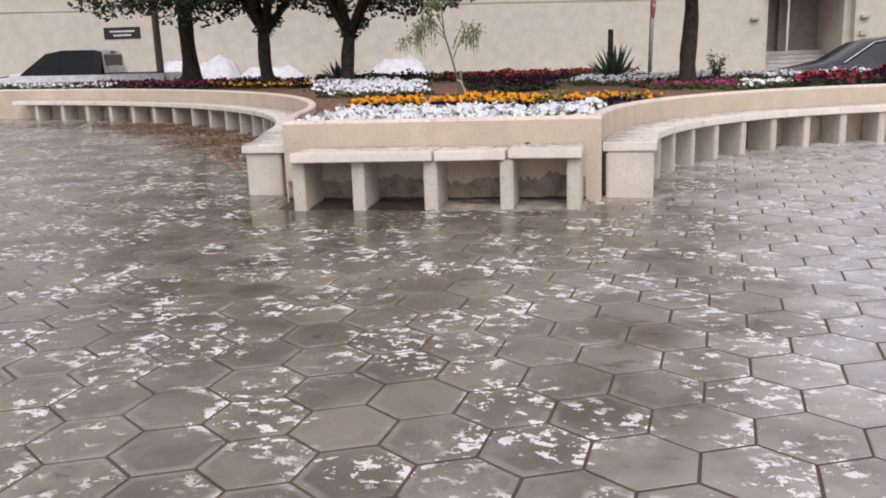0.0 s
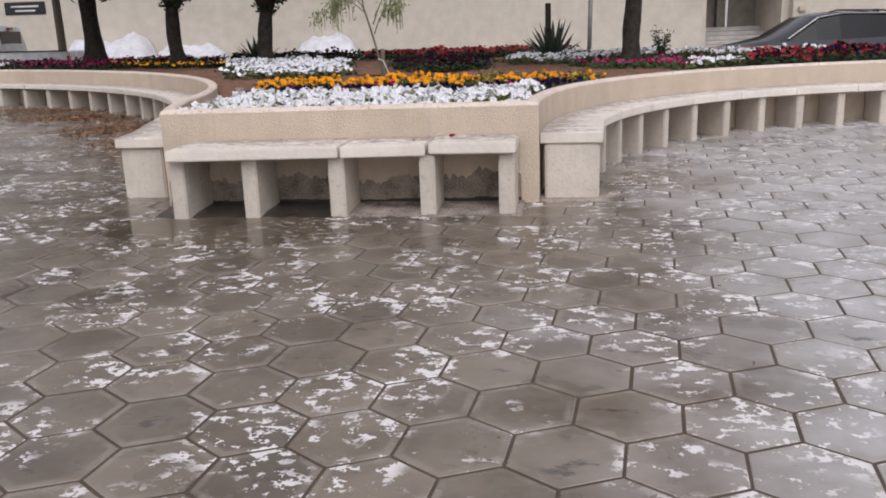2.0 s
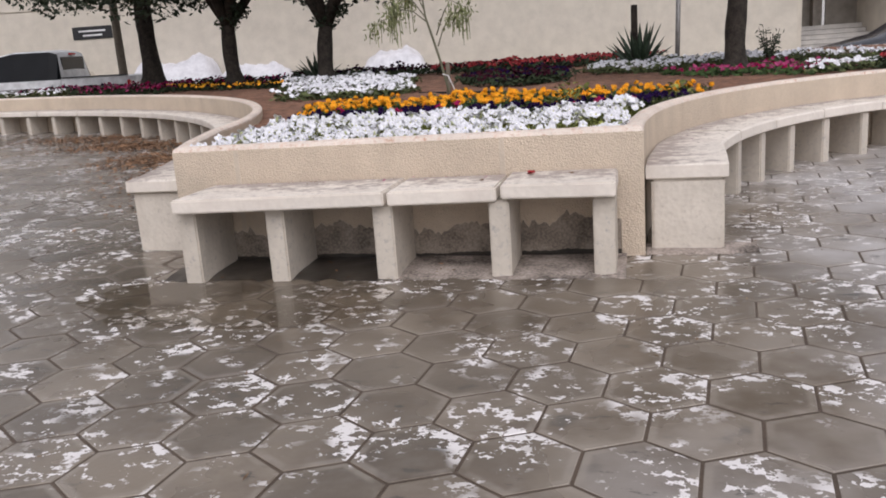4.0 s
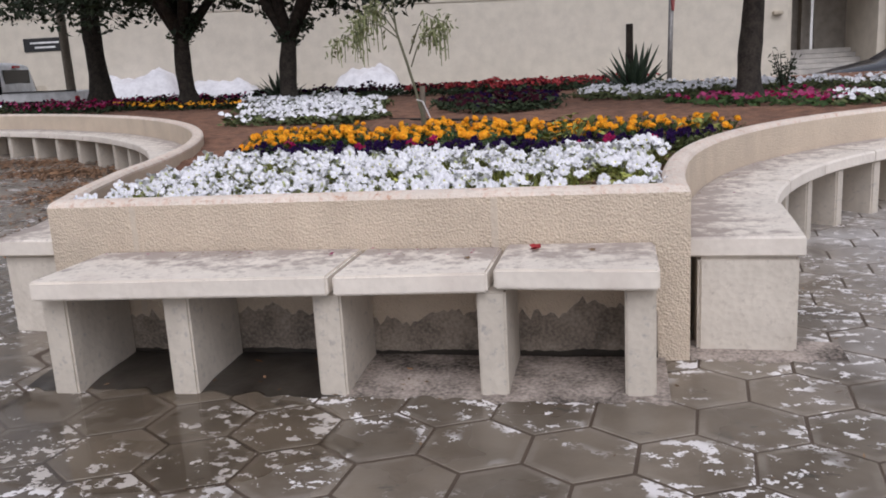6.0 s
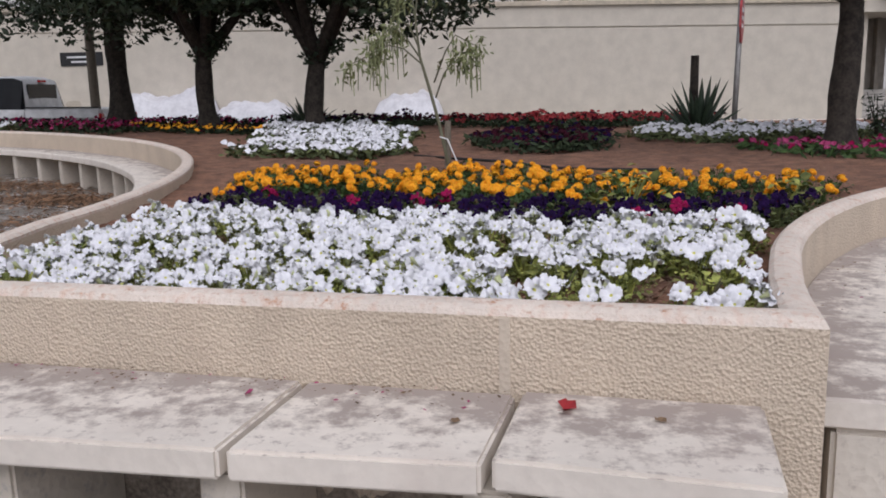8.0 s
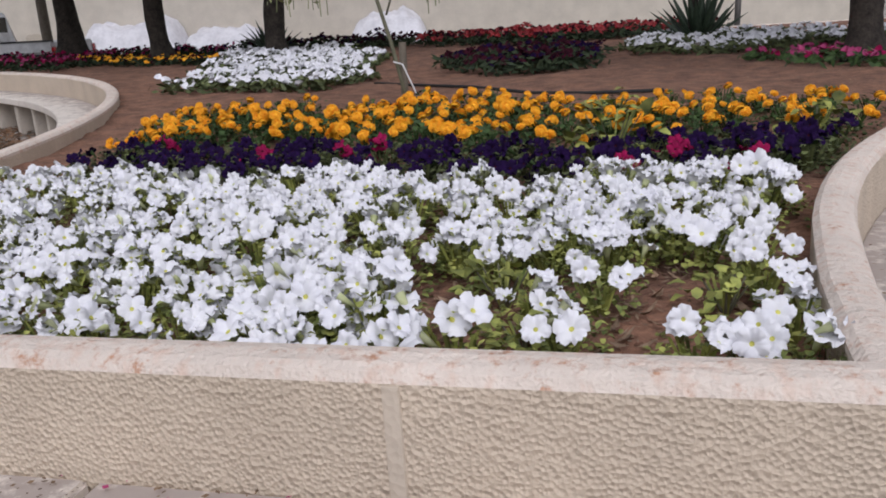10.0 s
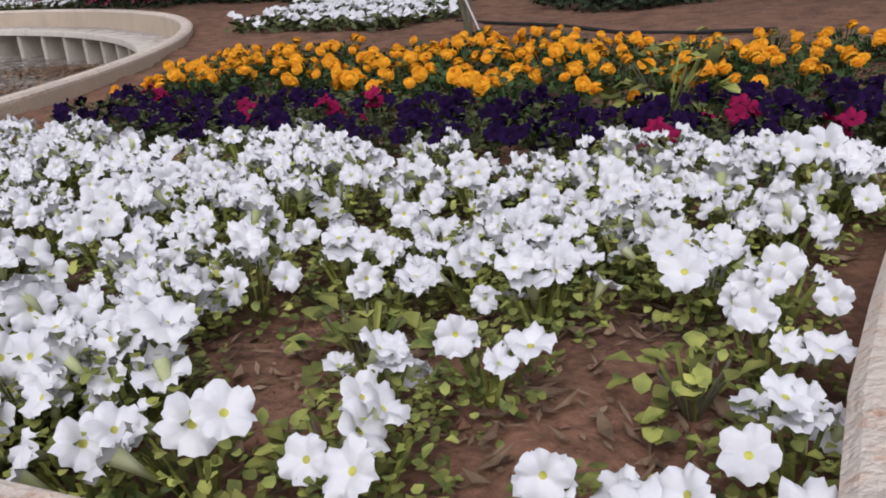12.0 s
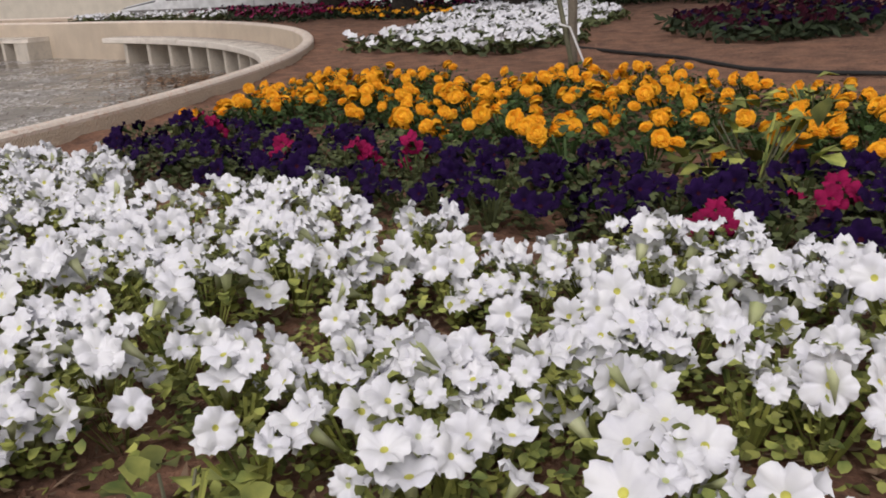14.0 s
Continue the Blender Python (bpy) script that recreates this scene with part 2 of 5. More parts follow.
M_THROAT = material("flower_throat", (0.62, 0.60, 0.12), 0.6, None, 30, 0.3, 0, 60)
M_LITTER = material("red_brown_leaf_litter", (0.30, 0.17, 0.09), 0.85, (0.13, 0.07, 0.04), 25, 0.5, 0.3, 60, island=0.5)
M_DEEPGREEN = material("dark_bedding_leaf", (0.038, 0.055, 0.026), 0.6, (0.02, 0.03, 0.015), 18, 0.4, 0, 40, island=0.4, spec=0.2)
M_OLIVE = material("dull_petunia_leaf", (0.115, 0.135, 0.052), 0.6, (0.045, 0.058, 0.024), 18, 0.4, 0, 40, island=0.45, spec=0.25)
M_TUBE = material("flower_tube", (0.66, 0.68, 0.42), 0.6, (0.50, 0.55, 0.25), 25, 0.4, 0, 60)
M_PURPLE = material("purple_petal", (0.017, 0.005, 0.044), 0.8, (0.007, 0.0025, 0.016), 20, 0.3, 0, 60, island=0.4, spec=0.08)
M_MAGENTA = material("magenta_petal", (0.30, 0.008, 0.07), 0.7, (0.16, 0.005, 0.04), 20, 0.3, 0, 60, spec=0.1)
M_PINK = material("pink_petal", (0.40, 0.04, 0.15), 0.65, (0.22, 0.02, 0.09), 20, 0.3, 0, 60)
M_RED = material("red_petal", (0.34, 0.018, 0.022), 0.65, (0.16, 0.008, 0.012), 20, 0.3, 0, 60)
M_DARKRED = material("dark_petal", (0.05, 0.008, 0.018), 0.8, (0.018, 0.004, 0.008), 20, 0.3, 0, 60, spec=0.08)
M_ORANGE = material("marigold_petal", (0.95, 0.50, 0.015), 0.7, (0.88, 0.36, 0.008), 60, 0.5, 0.6, 190, island=0.12)
M_AGAVE = material("agave_leaf", (0.055, 0.085, 0.05), 0.5, (0.03, 0.05, 0.03), 8, 0.4, 0.2, 40)
M_STEEL = material("galvanised_steel", (0.32, 0.31, 0.30), 0.5, None, 10, 0.4, 0.1, 60, metallic=0.6)
M_BLACKPAINT = material("black_enamel", (0.018, 0.018, 0.02), 0.4, None, 10, 0.3, 0.05, 50)
M_WHITEPAINT = material("white_enamel", (0.8, 0.8, 0.8), 0.4, None, 8, 0.2, 0.05, 50)
M_REDPAINT = material("red_enamel", (0.5, 0.05, 0.06), 0.45, None, 8, 0.3, 0.05, 50)
# tone of the gateway's back wall, with its shade in the colour
M_RECESS = material("shaded_recess_render", (0.30, 0.265, 0.225), 0.6, None, 4, 0.4, 0.1, 60)
M_MARBLE = material("step_marble", (0.52, 0.49, 0.45), 0.4, (0.33, 0.31, 0.29), 3, 0.5, 0.05, 40)
M_SHEET = material("white_tarpaulin", (0.74, 0.73, 0.76), 0.6, (0.58, 0.57, 0.60), 3, 0.4, 0.3, 12)
M_BUILDING = material("white_building_render", (0.72, 0.71, 0.69), 0.8, None, 1.2, 0.4, 0.1, 20)
M_DARKGLASS = material("dark_window_glass", (0.010, 0.011, 0.013), 0.1, None, 3, 0.2, 0, 20, spec=0.25)
M_WOOD = material("weathered_stake", (0.20, 0.17, 0.13), 0.85, None, 20, 0.6, 0.5, 80)
M_TWIG = material("pale_green_twig", (0.15, 0.145, 0.09), 0.7, None, 20, 0.5, 0.2, 60)
M_POD = material("pale_green_leaflet", (0.22, 0.235, 0.105), 0.6, (0.12, 0.14, 0.055), 15, 0.4, 0, 40, island=0.3)
M_PALM = material("palm_frond", (0.10, 0.12, 0.05), 0.7, None, 10, 0.4, 0, 40, island=0.3)
M_DRY = material("dry_leaf_litter", (0.20, 0.13, 0.075), 0.9, (0.10, 0.06, 0.035), 25, 0.5, 0.3, 60, island=0.4)
M_STRAW = material("dry_mulch", (0.30, 0.21, 0.14), 0.9, (0.16, 0.10, 0.06), 25, 0.5, 0.3, 60, island=0.4)
M_RUBBER = material("tyre_rubber", (0.02, 0.02, 0.02), 0.8, None, 20, 0.4, 0.2, 60)
M_ALLOY = material("wheel_alloy", (0.45, 0.45, 0.46), 0.35, None, 10, 0.3, 0.05, 60, metallic=0.9)
M_CARDARK = material("midnight_car_paint", (0.022, 0.026, 0.040), 0.14, None, 6, 0.2, 0, 40, spec=0.75)
M_CARWHITE = material("white_car_paint", (0.74, 0.75, 0.76), 0.3, None, 6, 0.2, 0, 40)
M_CHROME = material("chrome_trim", (0.7, 0.7, 0.7), 0.15, None, 10, 0.2, 0, 40, metallic=1.0)
M_TAIL = material("tail_lamp_red", (0.5, 0.015, 0.02), 0.25, None, 20, 0.2, 0, 40)


# ---- mesh helpers ----
class Shape:
    """Gathers vertices and faces of one mesh."""

    def __init__(self):
        self.v, self.f, self.k = [], [], []

    def add(self, vs, fs, mat=0, m=None):
        o = len(self.v)
        self.v += [tuple(m @ Vector(p)) for p in vs] if m is not None else [tuple(p) for p in vs]
        self.f += [tuple(i + o for i in f) for f in fs]
        self.k += [mat] * len(fs)
        return self

    def mesh(self, name, mats, smooth=False):
        me = bpy.data.meshes.new(name)
        me.from_pydata(self.v, [], self.f)
        for mt in mats if isinstance(mats, (list, tuple)) else [mats]:
            me.materials.append(mt)
        me.polygons.foreach_set("material_index", self.k)
        if smooth:
            me.polygons.foreach_set("use_smooth", [True] * len(self.f))
        me.update()
        return me


def part(name, shape, mats, parent=None, label="", m=None, smooth=False):
    data = shape.mesh(name, mats, smooth) if isinstance(shape, Shape) else shape
    ob = new(name, data)
    if m is not None:
        ob.matrix_basis = m
    if parent:
        ob.parent = parent
    return tagged(ob, label)


def thing(name, label, category, at=(0, 0, 0), turn=0, group="", kind=""):
    ob = new(name)
    ob.empty_display_size = 0.1
    ob.matrix_basis = pose(*at, 0, 0, turn)
    return tagged(ob, label, category, group, kind)


def block(x0, x1, y0, y1, z0, z1, r=0.008):
    """A box with chamfered edges."""
    bm = bmesh.new()
    bmesh.ops.create_cube(bm, size=1)
    for p in bm.verts:
        p.co = ((x0 + x1) / 2 + p.co.x * (x1 - x0), (y0 + y1) / 2 + p.co.y * (y1 - y0), (z0 + z1) / 2 + p.co.z * (z1 - z0))
    if r:
        bmesh.ops.bevel(bm, geom=bm.edges[:], offset=r, segments=2, affect="EDGES")
    bm.verts.index_update()
    s = Shape().add([p.co[:] for p in bm.verts], [[p.index for p in f.verts] for f in bm.faces])
    bm.free()
    return s


def tube(points, radii, sides=8, cap=True):
    s = Shape()
    rings = []
    for i, (p, r) in enumerate(zip(points, radii)):
        p = Vector(p)
        d = (Vector(points[min(i + 1, len(points) - 1)]) - Vector(points[max(i - 1, 0)])).normalized()
        a = d.orthogonal().normalized() if abs(d.z) < 0.98 else Vector((1, 0, 0))
        if i:
            a = (last - d * last.dot(d)).normalized()
        last = a
        b = d.cross(a)
        rings.append([tuple(p + r * (math.cos(2 * math.pi * k / sides) * a + math.sin(2 * math.pi * k / sides) * b)) for k in range(sides)])
    vs = [q for ring in rings for q in ring]
    fs = [(i * sides + k, i * sides + (k + 1) % sides, (i + 1) * sides + (k + 1) % sides, (i + 1) * sides + k) for i in range(len(rings) - 1) for k in range(sides)]
    if cap:
        fs += [tuple(range(sides))[::-1], tuple(range((len(rings) - 1) * sides, len(rings) * sides))]
    return s.add(vs, fs)


def sweep(path, profile, closed=False):
    """Moves a closed profile of (out, z) along a plan path; out is measured to the path's right."""
    n = len(path)
    vs, fs, k = [], [], len(profile)
    for i, p in enumerate(path):
        a, c = path[i - 1 if closed or i else 0], path[(i + 1) % n if closed or i < n - 1 else n - 1]
        d1, d2 = (Vector(p) - Vector(a)), (Vector(c) - Vector(p))
        d1, d2 = (d1 if d1.length else d2).normalized(), (d2 if d2.length else d1).normalized()
        t = (d1 + d2).normalized()
        out = Vector((t.y, -t.x)) / max(0.5, t.dot(d1))
        vs += [(p[0] + out.x * o, p[1] + out.y * o, z) for o, z in profile]
    for i in range(n if closed else n - 1):
        j = (i + 1) % n
        fs += [(i * k + q, j * k + q, j * k + (q + 1) % k, i * k + (q + 1) % k) for q in range(k)]
    if not closed:
        fs += [tuple(range(k)), tuple(range((n - 1) * k, n * k))[::-1]]
    return Shape().add(vs, fs)


def rise(x):
    """The western arm of the plaza climbs a little, and the planter's wall with it."""
    return 0.015 * max(0, -2.4 - max(x, -22))


def ground_z(x, y):
    """The plaza falls gently to the south."""
    return 0.012 * (min(max(y, -9), 17) - 7.3) - 0.018 + rise(x)


def lifted(shape):
    """Lets a shape follow the climb of the western arm."""
    shape.v = [(x, y, z + rise(x)) for x, y, z in shape.v]
    return shape


def quad_block(a, b, c, d, z0, z1, r=0.007):
    """A chamfered slab over four plan corners: front left, front right, back right, back left."""
    w, t = math.dist(a, b), math.dist(b, c)
    s = block(0, w, 0, t, z0, z1, r)
    out = []
    for x, y, z in s.v:
        u, v = x / w, y / t
        out.append(tuple((1 - v) * ((1 - u) * a[i] + u * b[i]) + v * ((1 - u) * d[i] + u * c[i]) for i in (0, 1)) + (z,))
    s.v = out
    return s


# ---- ground, road, street wall ----
STREET = pose(4, 31, 0, 0, 0, 12)   # along the street wall; the street climbs gently to the west
FALL = -0.0145
ROAD_DROP = -0.36


def street_z(s):
    return 0.15 + FALL * s


def make_ground():
    xs = [-400, -120, -60, -30] + [-20 + 0.5 * i for i in range(73)] + [25, 60, 120, 400]
    ys = [-400, -120, -40] + [-12 + 0.5 * i for i in range(61)] + [18.5, 25, 60, 120, 400]
    vs = [(x, y, ground_z(x, y) - 0.0024 - (0.6 if y > 18 else 0)) for y in ys for x in xs]
    w = len(xs)
    fs = [(j * w + i, j * w + i + 1, (j + 1) * w + i + 1, (j + 1) * w + i) for j in range(len(ys) - 1) for i in range(w - 1)]
    g = part("ground", Shape().add(vs, fs), M_GROUT)
    return tagged(g, "damp sandy ground under the paving", "ground", "", "structure")


ground = make_ground()


def strip(name, s0, s1, v0, v1, lift, mat, label, category, thick=0.3):
    """A slab that runs along the street."""
    vs = []
    for s in (s0, s1):
        for v, dz in ((v0, 0), (v1, 0), (v1, -thick), (v0, -thick)):
            vs.append((s, v, street_z(s) + lift + dz))
    sh = Shape().add(vs, [(0, 1, 2, 3), (7, 6, 5, 4), (0, 4, 5, 1), (1, 5, 6, 2), (2, 6, 7, 3), (3, 7, 4, 0)])
    return tagged(part(name, sh, mat, None, "", STREET), label, category, "", "structure")


road = strip("road", -60, 60, -10.0, -2.0, ROAD_DROP, M_ASPHALT, "wet grey asphalt road beside the compound wall", "road")
footway = strip("pavement", -60, 60, -1.8, 0.3, 0.12, M_FOOTWAY, "concrete footway at the foot of the wall", "pavement")
kerb_far = strip("kerb", -60, 60, -2.0, -1.8, 0.125, M_KERB, "pale concrete kerb between road and footway", "kerb")

GATE0, GATE1 = 1.25, 4.32


def street_wall(name, s0, s1):
    w = thing(name, "cream rendered compound wall with a grooved band under its coping", "wall", kind="structure")
    w.matrix_basis = STREET
    prof = ((0, -0.1, 2.72, -0.0), (1, 2.72, 2.76, 0.03), (2, 2.76, 3.32, -0.01))
    for i, z0, z1, inset in prof:
        sh = Shape()
        vs = [(s, v, street_z(s) + z) for s in (s0, s1) for v, z in ((inset, z0), (0.3, z0), (0.3, z1), (inset, z1))]
        sh.add(vs, [(0, 1, 2, 3), (7, 6, 5, 4), (0, 4, 5, 1), (1, 5, 6, 2), (2, 6, 7, 3), (3, 7, 4, 0)])
        part(("wall_face", "groove", "upper_band")[i], sh, M_STREET_WALL, w)
    sh = Shape()
    vs = [(s, v, street_z(s) + z) for s in (s0, s1) for v, z in ((-0.09, 3.32), (0.36, 3.32), (0.36, 3.42), (0.3, 3.45), (-0.05, 3.45), (-0.09, 3.42))]
    sh.add(vs, [tuple(range(6)), tuple(range(6, 12))[::-1]] + [(i, i + 6, (i + 1) % 6 + 6, (i + 1) % 6) for i in range(6)])
    part("coping", sh, M_COPING, w)
    return w


street_wall("wall_north", -50, GATE0)
street_wall("wall_north_east", GATE1, 45)


def gate_recess():
    g = thing("door_1", "deep cream gateway with a shade-toned back wall above marble steps", "gate", kind="structure")
    g.matrix_basis = STREET
    z = street_z(2)
    part("reveal", block(GATE0 - 0.02, GATE0 + 0.25, 0.305, 2.6, z - 0.1, z + 3.4), M_STREET_WALL, g)
    part("reveal", block(GATE1 - 0.25, GATE1 + 0.02, 0.305, 2.6, z - 0.1, z + 3.4), M_STREET_WALL, g)
    part("lintel", block(GATE0 - 0.02, GATE1 + 0.02, 0.02, 2.6, z + 3.06, z + 3.5), M_STREET_WALL, g)
    # panels standing for the recess's back wall, its shade painted in their brown tone
    part("gate_leaf", block(GATE0 + 0.25, 3.0, 2.45, 2.52, z + 0.98, z + 3.07), M_RECESS, g)
    part("gate_leaf", block(3.05, GATE1 - 0.25, 2.3, 2.38, z + 0.98, z + 3.07), M_RECESS, g)
    part("gate_post", block(2.6, 2.72, 2.2, 2.5, z + 0.98, z + 3.07), M_RECESS, g)
    for i in range(6):
        part("step", block(GATE0 + 0.253, GATE1 - 0.253, 0.35 + 0.3 * i, 2.6, z + 0.12 + 0.145 * i, z + 0.115 + 0.145 * (i + 1), 0.012), M_MARBLE, g)
    part("canopy", block(GATE0 + 0.4, GATE1 + 0.9, -0.35, 2.4, z + 3.52, z + 3.66, 0.02), M_COPING, g)
    return g


gate_recess()


def white_building():
    b = thing("white_building", "white rendered building with small dark windows behind the wall", "building", (-1.5, 44, 0), 12)
    part("wall", block(-9, 13, 0, 8, -0.2, 9.5, 0.02), M_BUILDING, b)
    part("wall", block(-30, -9.2, 3, 10, -0.2, 7.5, 0.02), M_BUILDING, b)
    for z in (5.2, 8.0):
        for x in (-5.9, -4.5, -2.7, -1.2, 6, 8):
            w = part("window", block(x, x + (0.8 if x in (-5.9, -1.2) else 0.5), -0.03, 0.1, z, z + 1.1), M_COPING, b)
            part("pane", block(x + 0.05, x + (0.75 if x in (-5.9, -1.2) else 0.45), -0.05, -0.02, z + 0.06, z + 1.04, 0), M_DARKGLASS, w)
    part("balcony", block(7, 13, -1.2, 0, 4.6, 5.4, 0.03), M_BUILDING, b)
    return b


white_building()

# ---- planter ----
ARC_R = (5.20, 8.10, 4.585)
ARC_L = (-12.60, 7.30, 9.965)


def arc_right(inset, a0, a1, n):
    cx, cy, r = ARC_R
    return [(cx - (r - inset) * math.cos(radians(a0 + (a1 - a0) * i / n)), cy + (r - inset) * math.sin(radians(a0 + (a1 - a0) * i / n))) for i in range(n + 1)]


def arc_left(inset, a0, a1, n):
    cx, cy, r = ARC_L
    return [(cx + (r - inset) * math.cos(radians(a0 + (a1 - a0) * i / n)), cy + (r - inset) * math.sin(radians(a0 + (a1 - a0) * i / n))) for i in range(n + 1)]


XL, XR, YL, YR, TOP = -2.372, 0.605, 7.783, 7.844, 0.757


def front_y(x):
    """The line of the planter's front face, which is not quite square to the walk."""
    return YL + (YR - YL) * (x - XL) / (XR - XL)


BACK = [(5.5, 14.2), (6.2, 15.4), (5.2, 20.4), (-4.0, 20.5), (-10.5, 20.1), (-19.5, 19.0), (-19.8, 17.3)]
OUTLINE = [(XL, YL), (XR, YR), (0.607, 8.1), (0.618, 8.35), (0.645, 8.6)] + arc_right(0, 9.5, 88, 32) + [(5.25, 13.0)] + BACK + arc_left(0, 92, 10, 44) + [(-2.55, 8.25)]
THICK = 0.105

planter = thing("planter", "large cream rendered planter with curved walls, full of bedding flowers", "planter")
rim_profile = [(0, TOP - 0.03), (-THICK, TOP - 0.03), (-THICK, TOP - 0.016), (-THICK + 0.016, TOP - 0.002), (-0.06, TOP + 0.002), (-0.026, TOP - 0.003), (-0.009, TOP - 0.012)]
body_profile = [(0, -0.25), (-THICK, -0.25), (-THICK, TOP - 0.03), (0, TOP - 0.03)]
part("wall", lifted(sweep(OUTLINE, body_profile, True)), M_WALL, planter)
part("rim", lifted(sweep(OUTLINE, rim_profile, True)), M_RIM, planter, "worn pinkish rim", None, False)
for x in (-1.93, -0.22):
    part("joint_band", block(x - 0.016, x + 0.016, front_y(x) - 0.003, front_y(x) + 0.05, 0.05, TOP - 0.032, 0.002), M_JOINT, planter)


def inside(x, y, poly):
    c = False
    for (x0, y0), (x1, y1) in zip(poly, poly[1:] + poly[:1]):
        if (y0 > y) != (y1 > y) and x < (x1 - x0) * (y - y0) / (y1 - y0) + x0:
            c = not c
    return c


def offset_poly(poly, d):
    out = []
    for i, p in enumerate(poly):
        a, c = Vector(poly[i - 1]), Vector(poly[(i + 1) % len(poly)])
        t = (c - a).normalized()
        out.append((p[0] - t.y * d, p[1] + t.x * d))
    return out


MIDLINE = offset_poly(OUTLINE, 0.06)
INNER = offset_poly(OUTLINE, 0.17)


def soil_z(x, y):
    return 0.635 + 0.012 * min(y - 8, 10) + 0.6 * rise(x) + 0.025 * noise.noise((x * 2.1, y * 2.1, 0)) + 0.014 * noise.noise((x * 9, y * 9, 3))


def make_soil():
    step, vs, ids, fs = 0.09, [], {}, []

    def vid(i, j):
        if (i, j) not in ids:
            x, y = -19.5 + i * step, 7.7 + j * step
            ids[i, j] = len(vs)
            vs.append((x, y, soil_z(x, y)))
        return ids[i, j]
    for j in range(145):
        for i in range(290):
            if inside(-19.5 + (i + 0.5) * step, 7.7 + (j + 0.5) * step, MIDLINE):
                fs.append((vid(i, j), vid(i + 1, j), vid(i + 1, j + 1), vid(i, j + 1)))
    return tagged(part("soil", Shape().add(vs, fs), M_SOIL, None, "", None, True), "damp reddish-brown soil filling the planter", "soil", "", "structure")


soil = make_soil()


# ---- benches ----
def slab_between(x0, x1, y0, y1, z0, z1):
    return block(x0, x1, y0, y1, z0, z1, 0.007)


def mark_back(ob, how):
    """Notes for each vertex how near it lies to the back of the seat."""
    a = ob.data.attributes.new("back", "FLOAT", "POINT")
    for k, p in enumerate(ob.data.vertices):
        a.data[k].value = how(p.co, k)


def straight_bench(name, label, at, turn, slabs, legs, depth=0.54, top=0.49, low=-0.03):
    b = thing(name, label, "bench", at, turn, "benches round the planter")
    for i, (x0, x1) in enumerate(slabs):
        seat = part("seat_slab", slab_between(x0 + 0.004, x1 - 0.004, 0.0 + 0.006 * (i % 2), depth, top - 0.078 + 0.005 * (i % 3), top + 0.004 * ((i * 2) % 3)), M_BENCH, b)
        mark_back(seat, lambda p, k: p.y / depth)
    for x0, x1 in legs:
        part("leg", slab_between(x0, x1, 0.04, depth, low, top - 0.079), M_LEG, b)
    return b


def front_bench():
    b = thing("bench", "cream concrete bench of butted slabs on five slab legs", "bench", (0, 0, 0), 0, "benches round the planter")
    for x0, x1, y0, y1, z in ((-2.093, -0.822, 7.220, 7.312, 0.510), (-0.802, -0.191, 7.314, 7.366, 0.508), (-0.167, 0.457, 7.376, 7.356, 0.519)):
        seat = part("seat_slab", quad_block((x0, y0), (x1, y1), (x1, front_y(x1) - 0.004), (x0, front_y(x0) - 0.004), z - 0.083, z, 0.009), M_BENCH, b)
        mark_back(seat, lambda p, k: min(1, max(0, (p.y - 7.3) / 0.5)))
    for x0, x1 in ((-2.144, -2.03), (-1.562, -1.447), (-0.912, -0.792), (-0.242, -0.127), (0.329, 0.447)):
        y0, y1 = (7.309 + (x + 2.144) * 0.0467 for x in (x0, x1))
        lean = 0.03 if x0 < -2 else 0.0
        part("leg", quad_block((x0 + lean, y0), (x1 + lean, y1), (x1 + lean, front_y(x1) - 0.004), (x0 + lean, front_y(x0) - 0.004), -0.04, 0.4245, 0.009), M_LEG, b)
    return b


front = front_bench()
straight_bench("bench", "cream concrete bench at the far arm of the planter", (-14.9, 16.85, 0.20), 180,
               [(0.0, 0.9), (0.9, 1.8), (1.8, 2.7)], [(0.0, 0.45), (0.8, 0.9), (1.4, 1.5), (2.0, 2.1), (2.58, 2.7)], depth=-0.5)


